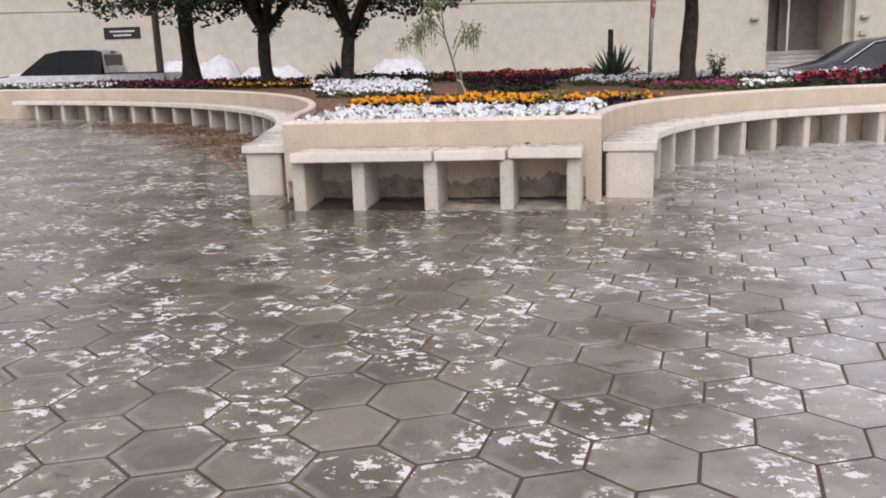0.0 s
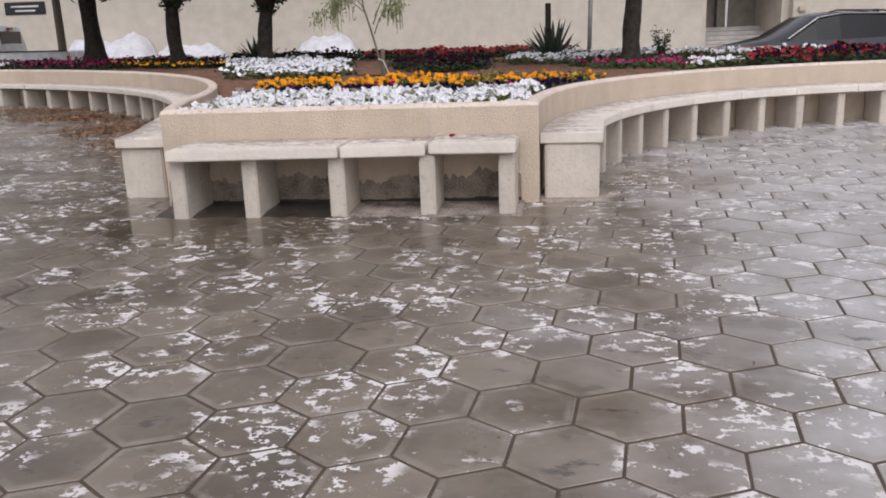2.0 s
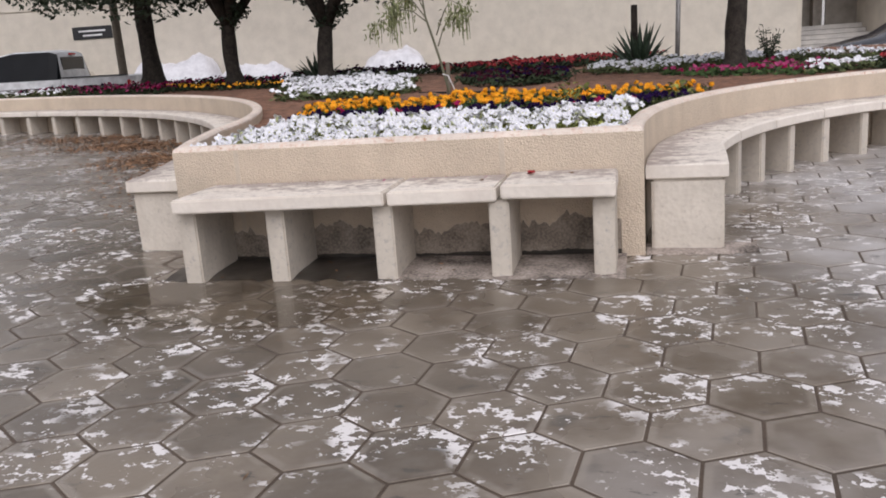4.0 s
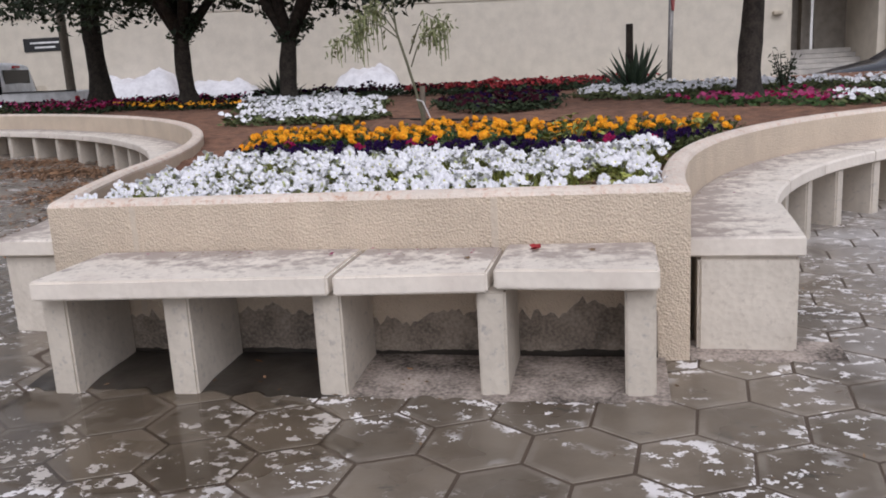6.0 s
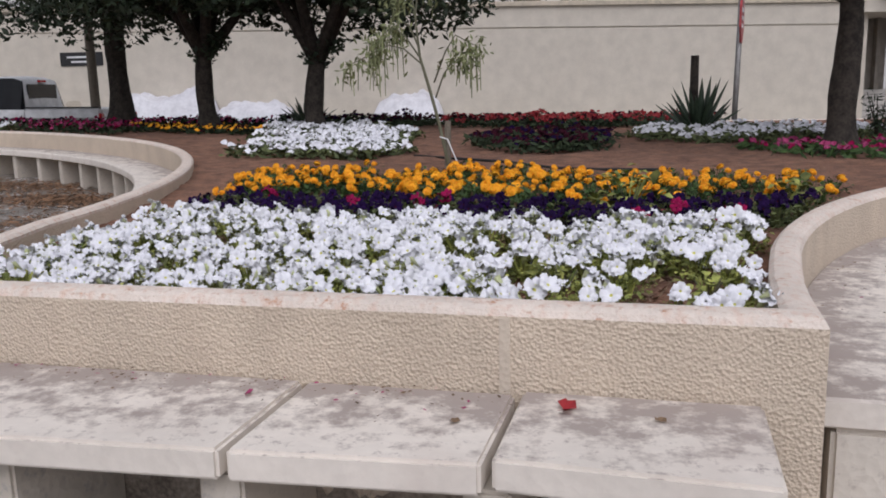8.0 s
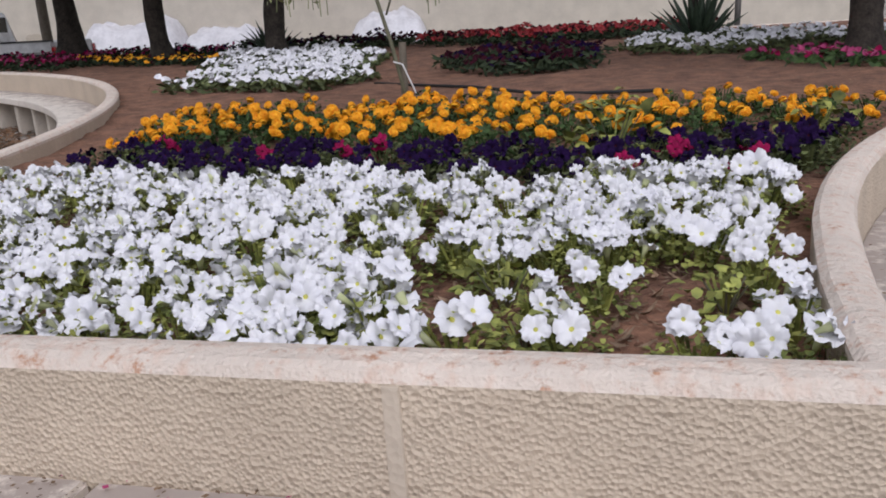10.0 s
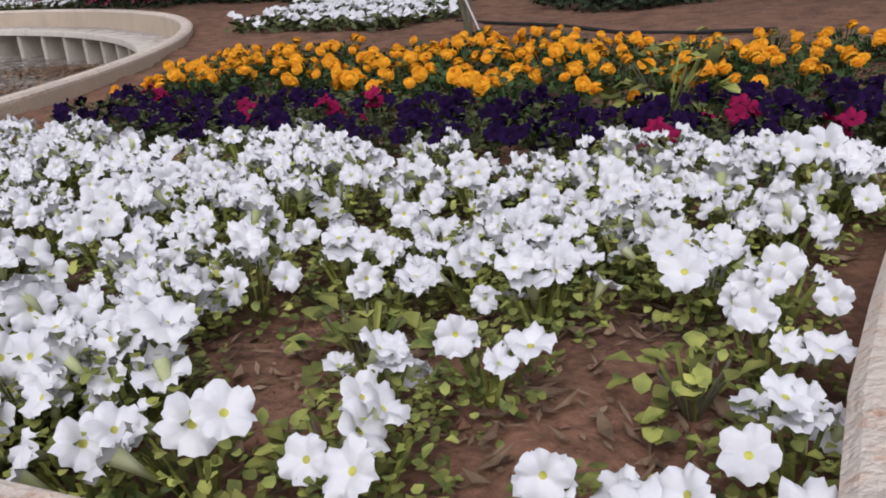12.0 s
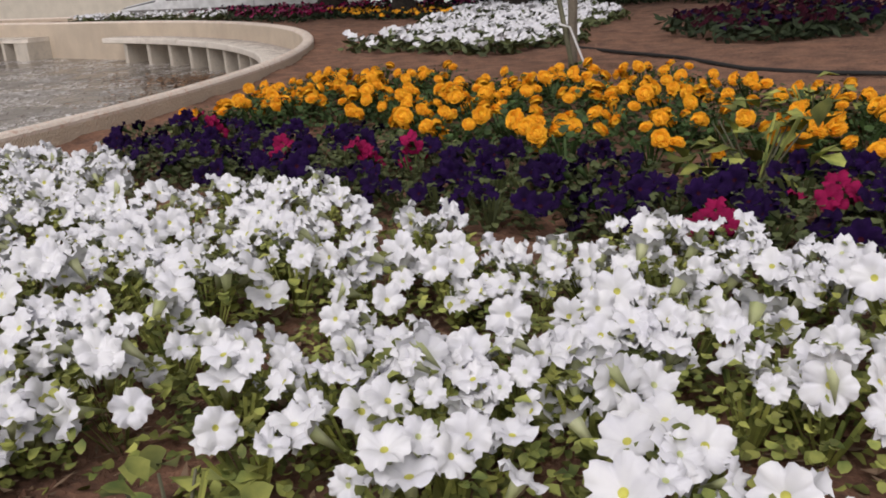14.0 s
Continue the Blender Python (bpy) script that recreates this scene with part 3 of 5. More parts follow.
def curved_bench(label, arc, a0, a1, slabs, legs, block_span=None, low=-0.1):
    b = thing("curved_bench", label, "bench", group="benches round the planter")
    wide = 0.44
    da = (a1 - a0) / slabs
    for i in range(slabs):
        inner = arc(-0.0 + 0.004, a0 + da * i + 0.06 * (1 if da > 0 else -1), a0 + da * (i + 1) - 0.06 * (1 if da > 0 else -1), 8)
        outer = arc(wide, a0 + da * i + 0.06 * (1 if da > 0 else -1), a0 + da * (i + 1) - 0.06 * (1 if da > 0 else -1), 8)
        z1, z0 = 0.508 + 0.004 * (i % 2), 0.425
        vs, n = [], 9
        for (xi, yi), (xo, yo) in zip(inner, outer):
            dx, dy = (xo - xi) / wide, (yo - yi) / wide
            vs += [(xi, yi, z0), (xi, yi, z1), (xo - dx * 0.012, yo - dy * 0.012, z1), (xo, yo, z1 - 0.012), (xo, yo, z0 + 0.01), (xo - dx * 0.01, yo - dy * 0.01, z0)]
        fs = [(k * 6 + q, k * 6 + (q + 1) % 6, (k + 1) * 6 + (q + 1) % 6, (k + 1) * 6 + q) for k in range(n - 1) for q in range(6)]
        fs += [tuple(range(6)), tuple(range((n - 1) * 6, n * 6))[::-1]]
        mark_back(part("seat_slab", lifted(Shape().add(vs, fs)), M_BENCH, b), lambda p, k: 1.0 if k % 6 < 2 else 0.0)
    for a in legs:
        (xi, yi), (xo, yo) = arc(0.02, a, a, 1)[0], arc(wide - 0.035, a, a, 1)[0]
        ang = math.degrees(math.atan2(yo - yi, xo - xi))
        ln = math.hypot(xo - xi, yo - yi)
        part("leg", block(0, ln, -0.05, 0.05, low, 0.424, 0.01), M_LEG, b, "", pose(xi, yi, rise((xi + xo) / 2) - 0.003, 0, 0, ang))
    return b


def end_slab(corners, parent):
    """The seat over an end block, with its hewn outline."""
    n = len(corners)
    vs = [(x, y, z) for z in (0.424, 0.432, 0.503, 0.511) for x, y in corners]
    cx, cy = sum(p[0] for p in corners) / n, sum(p[1] for p in corners) / n
    vs = [(x + (cx - x) * 0.02, y + (cy - y) * 0.02, z) if z in (0.424, 0.511) else (x, y, z) for x, y, z in vs]
    fs = [tuple(range(n))[::-1], tuple(range(3 * n, 4 * n))] + [(q * n + i, q * n + (i + 1) % n, (q + 1) * n + (i + 1) % n, (q + 1) * n + i) for q in range(3) for i in range(n)]
    ob = part("end_slab", Shape().add(vs, fs), M_BENCH, parent)
    mark_back(ob, lambda p, k: 1.0 if k % n in (0, n - 1, n - 2) else 0.0)


right_bench = curved_bench("curved cream concrete bench on slab legs beside the planter wall", arc_right, 9.4, 87.3, 7,
                           [14.5 + 7.4 * i for i in range(10)] + [86.8])
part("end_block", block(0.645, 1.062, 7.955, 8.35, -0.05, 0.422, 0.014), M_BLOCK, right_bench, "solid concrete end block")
end_slab([(0.612, 7.950), (1.082, 7.940), (1.105, 8.3), (1.128, 8.77), (0.684, 8.84), (0.625, 8.3)], right_bench)
left_bench = curved_bench("curved cream concrete bench on many slab legs beside the planter wall", arc_left, 13.8, 90.0, 11,
                          [15.4 + 4.18 * i for i in range(18)])
part("end_block", block(-2.93, -2.56, 8.12, 8.62, -0.1, 0.422, 0.012), M_BLOCK, left_bench, "solid concrete end block")
end_slab([(-2.95, 8.08), (-2.485, 8.08), (-2.57, 8.3), (-2.92, 9.66), (-3.36, 9.56), (-3.02, 8.5)], left_bench)


# ---- trees and tall things ----
def leaf_cloud(rng, centres, count, size, flat=0.7):
    """Small folded leaves scattered through overlapping clumps."""
    vs, fs = [], []
    for _ in range(count):
        (cx, cy, cz), r = centres[int(rng.random() * len(centres))]
        d = Vector((rng.gauss(0, 1), rng.gauss(0, 1), rng.gauss(0, 1))).normalized() * r * (0.35 + 0.65 * rng.random() ** 0.5)
        p = Vector((cx + d.x, cy + d.y, cz + d.z * flat))
        a = Vector((rng.gauss(0, 1), rng.gauss(0, 1), rng.gauss(0, 0.7))).normalized()
        b = a.orthogonal().normalized()
        b.rotate(Matrix.Rotation(rng.random() * 6.28, 3, a))
        s = size * (0.6 + 0.8 * rng.random())
        o = len(vs)
        n = a.cross(b) * s * 0.15
        vs += [tuple(p - a * s), tuple(p + b * s * 0.45 + n), tuple(p + a * s), tuple(p - b * s * 0.45 + n)]
        fs += [(o, o + 1, o + 2), (o, o + 2, o + 3)]
    return Shape().add(vs, fs)


def tree(label, x, y, girth, fork, crown_z, spread, seed, lean=(0, 0), leaves=26000):
    rng = random.Random(seed)
    z0 = soil_z(x, y) - 0.05
    t = thing("tree", label, "tree", (x, y, z0), 0, "trees in the planter")
    pts, rad = [], []
    n = 12
    for i in range(n + 1):
        f = i / n
        pts.append((lean[0] * f + 0.03 * math.sin(5 * f + seed), lean[1] * f, fork * f))
        rad.append(girth * (1.35 - 0.5 * min(1, f * 5)) * (1 - 0.22 * f) * (1 + 0.06 * math.sin(9 * f + seed)))
    tr = tube(pts, rad, 14)
    for i, v in enumerate(tr.v):
        k = 1 + 0.12 * noise.noise((v[0] * 9, v[1] * 9, v[2] * 3 + seed))
        c = pts[min(n, i // 14)]
        tr.v[i] = (c[0] + (v[0] - c[0]) * k, c[1] + (v[1] - c[1]) * k, v[2])
    part("trunk", tr, M_BARK, t, "", None, True)
    top = Vector(pts[-1])
    centres = []
    limbs = 6
    for i in range(limbs):
        ang = 6.28 * i / limbs + rng.random() * 0.7
        reach = spread * (0.5 + 0.3 * rng.random())
        end = top + Vector((math.cos(ang) * reach, math.sin(ang) * reach, crown_z - fork + 0.3 + 0.7 * rng.random()))
        mid = top + Vector(((end.x - top.x) * 0.3, (end.y - top.y) * 0.3, (end.z - top.z) * 0.62))
        part("limb", tube([tuple(top - Vector((0, 0, 0.15))), tuple(mid), tuple(end)], [girth * 0.62, girth * 0.36, girth * 0.12], 7), M_BARK, t, "", None, True)
        centres.append((tuple(end), spread * 0.52))
        centres.append((tuple(mid + Vector((0, 0, 0.55))), spread * 0.36))
        side = end + Vector((rng.gauss(0, 0.5), rng.gauss(0, 0.5), 0.5 + rng.random() * 0.9))
        centres.append((tuple(side), spread * 0.48))
    centres.append((tuple(top + Vector((0, 0, crown_z - fork + 1.2))), spread * 0.62))
    part("crown", leaf_cloud(rng, centres, leaves, 0.068), M_LEAF, t, "dense dark green crown")
    tuft = leaf_cloud(rng, [((top.x * 0.9, top.y * 0.9, fork * 0.93), 0.26), ((top.x + 0.22, top.y, fork + 0.1), 0.22)], 260, 0.055)
    part("sprout", tuft, M_LEAF, t)["kind"] = "stuff"
    return t


tree("dark-barked tree with a dense evergreen crown in the planter", 1.74, 14.0, 0.152, 1.66, 1.93, 1.8, 4, (-0.03, 0.05))
tree("dark forked tree with a dense evergreen crown in the planter", -4.99, 17.68, 0.183, 1.24, 1.89, 2.65, 3, (0.05, 0))
tree("dark pruned tree with a short forked trunk in the planter", -6.91, 17.85, 0.183, 1.34, 1.94, 2.6, 2, (0.0, 0))
tree("dark straight tree with rough bark in the planter", -9.54, 19.3, 0.24, 2.06, 2.28, 2.8, 1, (0.05, 0))


def agave(x, y, size, seed, stub=True):
    rng = random.Random(seed)
    z0 = soil_z(x, y) - 0.02
    a = thing("agave", "dark green agave with stiff pointed leaves", "agave", (x, y, z0))
    for i in range(26):
        ang, tilt = i * 2.4, 0.15 + 0.95 * (i / 26)
        ln = size * (0.75 + 0.3 * rng.random())
        d = Vector((math.cos(ang) * math.sin(tilt), math.sin(ang) * math.sin(tilt), math.cos(tilt)))
        side = Vector((-math.sin(ang), math.cos(ang), 0))
        up = d.cross(side) * -1
        w = size * 0.075
        vs, fs = [], []
        for k in range(5):
            f = k / 4
            c = d * ln * f + Vector((0, 0, -0.08 * ln * f * f))
            ww = w * (0.75 + 0.6 * f - 1.3 * f * f) if k < 4 else 0.002
            vs += [tuple(c - side * ww + up * ww * 0.5), tuple(c - up * ww * 0.25), tuple(c + side * ww + up * ww * 0.5)]
        for k in range(4):
            for q in range(2):
                fs.append((k * 3 + q, k * 3 + q + 1, k * 3 + q + 4, k * 3 + q + 3))
            fs.append((k * 3 + 2, k * 3, k * 3 + 3, k * 3 + 5))
        part("leaf", Shape().add(vs, fs), M_AGAVE, a, "", None, True)
    if stub:
        part("cut_stalk", tube([(-0.07, 0, 0), (-0.07, 0, size * 1.22)], [0.055, 0.048], 8), M_BARK, a, "cut brown flower stalk")
    return a




def sprig(x, y):
    """A small leafy shrub with a few upright stems."""
    rng = random.Random(19)
    z0 = soil_z(x, y) - 0.02
    t = thing("shrub", "small dark leafy shrub beside the tree in the planter", "shrub", (x, y, z0))
    leaves = Shape()
    for k in range(6):
        a = k * 1.05
        tip = Vector((0.13 * math.cos(a), 0.13 * math.sin(a), 0.42 + 0.14 * rng.random()))
        part("stem", tube([(0, 0, 0), (tip.x * 0.4, tip.y * 0.4, tip.z * 0.5), tuple(tip)], [0.009, 0.007, 0.003], 6), M_BARK, t)
        for _ in range(34):
            f = 0.3 + 0.7 * rng.random()
            p = tip * f + Vector((rng.gauss(0, 0.035), rng.gauss(0, 0.035), rng.gauss(0, 0.02)))
            d = Vector((rng.gauss(0, 1), rng.gauss(0, 1), rng.gauss(0.5, 0.5))).normalized() * 0.035
            q = d.orthogonal().normalized() * 0.013
            leaves.add([tuple(p - d), tuple(p + q), tuple(p + d), tuple(p - q)], [(0, 1, 2, 3)])
    part("foliage", leaves, M_LEAF, t)["kind"] = "stuff"


sprig(2.22, 14.9)
agave(0.56, 16.5, 0.80, 5)
agave(-5.55, 18.7, 0.65, 6, False)


def sapling(x, y, seed=8):
    rng = random.Random(seed)
    z0 = soil_z(x, y)
    s = thing("sapling", "thin drooping sapling tied to a wooden stake", "sapling", (x, y, z0))
    part("stake", tube([(0.06, 0.02, -0.1), (0.07, 0.02, 0.42)], [0.028, 0.026], 8), M_WOOD, s, "weathered wooden stake")
    stem = [(0.1, -0.02, -0.02), (0.05, -0.01, 0.2), (0.0, 0, 0.42), (-0.07, 0, 0.68), (-0.14, 0, 0.92), (-0.17, 0, 1.22), (-0.12, 0, 1.6)]
    part("stem", tube(stem, [0.014, 0.014, 0.014, 0.013, 0.011, 0.008, 0.004], 7), M_TWIG, s, "", None, True)
    part("tie", tube([(0.02, -0.05, 0.3), (0.08, -0.04, 0.28), (0.19, -0.02, 0.0)], [0.006, 0.006, 0.006], 6), M_WHITEPAINT, s, "pale plastic tie")
    # each branch: where it leaves the stem, its crest, its tip, and how far its pods hang
    arms = [((-0.12, 0.86), (-0.4, 1.02), (-0.78, 0.86), 0.34), ((-0.13, 0.9), (-0.36, 1.16), (-0.56, 1.02), 0.46), ((-0.15, 1.0), (-0.28, 1.2), (-0.42, 1.12), 0.40),
            ((-0.03, 0.72), (0.14, 1.08), (0.32, 0.98), 0.36), ((-0.02, 0.6), (0.1, 0.86), (0.24, 0.94), 0.2), ((-0.16, 1.2), (-0.24, 1.4), (-0.42, 1.36), 0.2), ((-0.14, 1.45), (-0.08, 1.6), (-0.02, 1.52), 0.34)]
    pods, leaves = Shape(), Shape()
    for (bx, bz), (mx, mz), (ex, ez), hang in arms:
        ey = rng.gauss(0, 0.08)
        b0, mid, end = Vector((bx, 0, bz)), Vector((mx, ey * 0.6, mz)), Vector((ex, ey, ez))
        part("branch", tube([tuple(b0), tuple(b0.lerp(mid, 0.55) + Vector((0, 0, 0.04))), tuple(mid), tuple(end)], [0.008, 0.007, 0.005, 0.003], 6), M_TWIG, s, "", None, True)
        for k in range(26):
            f = rng.random() ** 0.7
            p = mid.lerp(end, f) + Vector((rng.gauss(0, 0.03), rng.gauss(0, 0.03), rng.gauss(0, 0.02)))
            ln = hang * (0.35 + 0.65 * rng.random())
            w = 0.0055
            q = p + Vector((rng.gauss(0, 0.025), rng.gauss(0, 0.025), -ln))
            if k % 2:
                pods.add([(p.x - w, p.y, p.z), (p.x + w, p.y, p.z), (q.x + w * 0.6, q.y + w, q.z), (q.x - w * 0.6, q.y + w, q.z)], [(0, 1, 2, 3)])
            for _ in range(3):
                r = p.lerp(q, 0.7 * rng.random()) + Vector((rng.gauss(0, 0.045), rng.gauss(0, 0.045), rng.gauss(0.02, 0.05)))
                a = Vector((rng.gauss(0, 0.7), rng.gauss(0, 0.7), rng.gauss(-0.4, 0.7))).normalized() * 0.034
                c = a.orthogonal().normalized() * 0.011
                leaves.add([tuple(r - a), tuple(r + c), tuple(r + a), tuple(r - c)], [(0, 1, 2, 3)])
    part("hanging_pod", pods, M_POD, s)["kind"] = "stuff"
    part("leaflet", leaves, M_POD, s)["kind"] = "stuff"
    return s


sapling(-1.56, 12.15)


# ---- bedding flowers ----
def blossom(rng, r, lobes=5, depth=0.5, ruffle=0.24):
    """An open trumpet flower: pale throat, five notched ruffled lobes, and the tube behind."""
    n = lobes * 8
    vs, fs, ks = [(0, 0, -r * depth)], [], []
    ph = rng.random() * 6.28
    for q, (f, z) in enumerate(((0.16, -0.30), (0.55, -0.02), (0.8, 0.03), (1.0, -0.05))):
        for k in range(n):
            a = 2 * math.pi * k / n + ph
            lob = abs(math.cos(lobes * 0.5 * (a - ph))) ** 0.5
            rr = r * f * (1 + (0.20 * lob - 0.12 - 0.03 * math.cos(2 * lobes * (a - ph)) + 0.045 * rng.gauss(0, 1)) * (f == 1.0))
            zz = r * z + r * ruffle * (0.45 * math.cos(lobes * (a - ph)) + 0.35 * math.sin(3 * lobes * a + ph) + rng.gauss(0, 0.35)) * max(0, f - 0.5) * 2 - r * 0.14 * (1 - lob) * f * (f > 0.3)
            vs.append((rr * math.cos(a), rr * math.sin(a), zz))
    for k in range(n):
        j = (k + 1) % n
        fs += [(0, 1 + k, 1 + j)] + [(1 + q * n + k, 1 + (q + 1) * n + k, 1 + (q + 1) * n + j, 1 + q * n + j) for q in range(3)]
        ks += [1, 0, 0, 0]
    o = len(vs)
    for k in range(5):
        a = 2 * math.pi * k / 5
        vs.append((0.36 * r * math.cos(a), 0.36 * r * math.sin(a), -r * 0.22))
    vs.append((0, 0, -r * 2.0))
    for k in range(5):
        fs.append((o + (k + 1) % 5, o + k, o + 5))
        ks.append(2)
    s = Shape().add(vs, fs)
    s.k = ks
    return s


def pompon(rng, r):
    """A marigold head: a dome of overlapping ruffled petals."""
    s = Shape()
    dome, n = [(0, 0, r * 0.72)], 12
    for q in range(1, 5):
        for k in range(n):
            a, b = 2 * math.pi * (k + 0.5 * (q % 2)) / n, q * 0.5
            w = r * (0.9 + 0.1 * rng.gauss(0, 1))
            dome.append((w * math.cos(a) * math.sin(b), w * math.sin(a) * math.sin(b), w * 0.72 * math.cos(b)))
    s.add(dome, [(0, 1 + k, 1 + (k + 1) % n) for k in range(n)] + [(1 + q * n + k, 1 + (q + 1) * n + k, 1 + (q + 1) * n + (k + 1) % n, 1 + q * n + (k + 1) % n) for q in range(3) for k in range(n)])
    for ring, (tilt, n, reach) in enumerate(((1.5, 12, 1.0), (1.15, 11, 0.98), (0.8, 9, 0.94), (0.45, 6, 0.9))):
        for k in range(n):
            a = 2 * math.pi * (k + 0.5 * ring) / n + rng.gauss(0, 0.12)
            d = Vector((math.cos(a) * math.sin(tilt), math.sin(a) * math.sin(tilt), math.cos(tilt) * 0.75))
            side = Vector((-math.sin(a), math.cos(a), 0)) * r * 0.34
            p = d * r * reach * (1 + rng.gauss(0, 0.06))
            up = Vector((0, 0, r * 0.22))
            s.add([tuple(p * 0.55 - side * 0.5), tuple(p * 0.55 + side * 0.5), tuple(p + side + up * rng.random()), tuple(p * 1.12 + up * 0.4), tuple(p - side + up * rng.random())],
                  [(0, 1, 2, 3, 4)])
    return s


def foliage(rng, count, reach, height, size):
    s = Shape()
    for _ in range(count):
        a = rng.random() * 6.28
        rr = reach * rng.random() ** 0.6
        p = Vector((rr * math.cos(a), rr * math.sin(a), height * (0.12 + 0.88 * rng.random()) * (1.1 - 0.5 * rr / reach)))
        d = Vector((math.cos(a) + rng.gauss(0, 0.6), math.sin(a) + rng.gauss(0, 0.6), rng.gauss(0.25, 0.45))).normalized()
        side = d.cross(Vector((0, 0, 1))).normalized()
        up = side.cross(d)
        ln, w = size * (0.55 + 0.6 * rng.random()), size * (0.30 + 0.16 * rng.random())
        mid, tip = p + d * ln * 0.5 - up * ln * 0.04, p + d * ln - up * ln * 0.22
        far = p + d * ln * 0.8 - up * ln * 0.12
        s.add([tuple(p), tuple(mid - side * w + up * w * 0.35), tuple(mid), tuple(mid + side * w + up * w * 0.35), tuple(far - side * w * 0.75), tuple(far + side * w * 0.75), tuple(tip)],
              [(0, 2, 1), (0, 3, 2), (1, 2, 6, 4), (2, 3, 5, 6)])
    for _ in range(max(3, count // 9)):
        a = rng.random() * 6.28
        e = Vector((reach * 0.5 * math.cos(a), reach * 0.5 * math.sin(a), height * 0.8))
        s.add([(0.004, 0, -0.02), (-0.004, 0.003, -0.02), (e.x - 0.003, e.y, e.z), (e.x + 0.003, e.y, e.z)], [(0, 1, 2, 3)])
    return s


def flower_pose(p, facing, spin):
    q = facing.to_track_quat("Z", "Y").to_matrix().to_4x4()
    return Matrix.Translation(p) @ q @ pose(0, 0, 0, 0, 0, spin)


def plant_kind(name, label, category, group, rng, blooms, leaf_mat, head_meshes, count, reach, height, leaf_count, leaf_size, face_south=0.55):
    """One plant with its foliage and each flower head as a part."""
    t = thing(name, label, category, (0, 0, -20), 0, group)
    part("foliage", foliage(rng, leaf_count, reach, height, leaf_size), leaf_mat, t, "", None, True)["kind"] = "stuff"
    for _ in range(count):
        a, rr = rng.random() * 6.28, reach * 0.95 * rng.random() ** 0.5
        p = Vector((rr * math.cos(a), rr * math.sin(a), height * (1.06 - 0.45 * (rr / reach) ** 2) + rng.gauss(0, 0.012)))
        face = Vector((math.cos(a) * 0.5 * rr / reach + rng.gauss(0, 0.42), math.sin(a) * 0.5 * rr / reach - face_south + rng.gauss(0, 0.42), 0.7))
        part("blossom" if blooms else "flower_head", rng.choice(head_meshes), None, t, "", flower_pose(p, face.normalized(), rng.random() * 360), True)
    return t


def plant_all(kinds, spots, rng):
    for x, y, s in spots:
        k = rng.choice(kinds)
        c = copy_thing(k, pose(x, y, soil_z(x, y) - 0.006, rng.gauss(0, 4), rng.gauss(0, 4), rng.gauss(0, 35)) @ Matrix.Scale(s, 4))
    for k in kinds:
        for ob in (*k.children_recursive, k):
            bpy.data.objects.remove(ob)


def spots_in(rng, x0, x1, y0, y1, step, keep):
    out = []
    y, row = y0, 0
    while y <= y1:
        x = x0 + (step * 0.5 if row % 2 else 0)
        while x <= x1:
            px, py = x + rng.gauss(0, step * 0.2), y + rng.gauss(0, step * 0.2)
            if keep(px, py) and inside(px, py, INNER):
                out.append((px, py, 0.88 + 0.24 * rng.random() + 0.22 * noise.noise((px * 3, py * 3, 4))))
            x += step
        y, row = y + step * 0.87, row + 1
    return out


FR = random.Random(21)
white_heads = [blossom(FR, 0.0265 + 0.0015 * i).mesh("white_blossom", [M_WHITE, M_THROAT, M_TUBE], True) for i in range(6)]
white_heads += [blossom(FR, 0.021 + 0.002 * i, depth=1.4, ruffle=0.4).mesh("half_open_blossom", [M_WHITE, M_TUBE, M_TUBE], True) for i in range(3)]
purple_heads = [blossom(FR, 0.026 + 0.003 * i).mesh("purple_blossom", [M_PURPLE, M_DARKRED, M_DARKGREEN], True) for i in range(3)]
magenta_heads = [blossom(FR, 0.029).mesh("magenta_blossom", [M_MAGENTA, M_DARKRED, M_DARKGREEN], True)]
marigold_heads = [pompon(FR, 0.0210 + 0.0022 * i).mesh("marigold_head", M_ORANGE, False) for i in range(4)]

white_kinds = [plant_kind("petunia_plant", "white petunia plant in full bloom with yellow-green leaves", "petunia", "white petunias in the front bed", FR, True,
                          M_GREEN, white_heads, n, 0.105, 0.13, 170, 0.020, 0.42) for n in (8, 10, 6, 9, 8, 5, 7)]
sparse_kinds = [plant_kind("petunia_plant", "straggling white petunia plant with few flowers and yellowing leaves", "petunia", "white petunias in the front bed", FR, True,
                           M_GREEN, white_heads, n, 0.095, 0.115, 165, 0.0195, 0.42) for n in (6, 7, 5, 6, 4)]


def sparse(x, y):
    """The bed thins out towards its south-east corner."""
    return (y < 8.62 and x > -0.34) or noise.noise((x * 2.3, y * 2.3, 7)) > 0.45


BARE = ((-0.23, 8.24, 0.10), (-0.29, 8.44, 0.09), (0.15, 8.7, 0.08), (0.2, 8.46, 0.06), (0.37, 8.31, 0.07), (0.52, 8.75, 0.07), (-0.38, 8.86, 0.07), (-0.84, 8.45, 0.07), (0.38, 8.84, 0.05), (-2.3, 9.8, 0.14))


def bare(x, y):
    return any(math.hypot(x - a, y - b) < r for a, b, r in BARE)


def white_back(x):
    return 9.42 + 0.09 * math.sin(x * 6 + 1) - 0.03 * x


def purple_back(x):
    return 10.17 + 0.09 * math.sin(x * 3) - 0.09 * min(0, x + 0.6) + 0.35 * max(0, x - 0.25)


def marigold_back(x):
    return 11.83 + 0.08 * math.sin(x * 5) - 0.28 * max(0, x + 0.6)


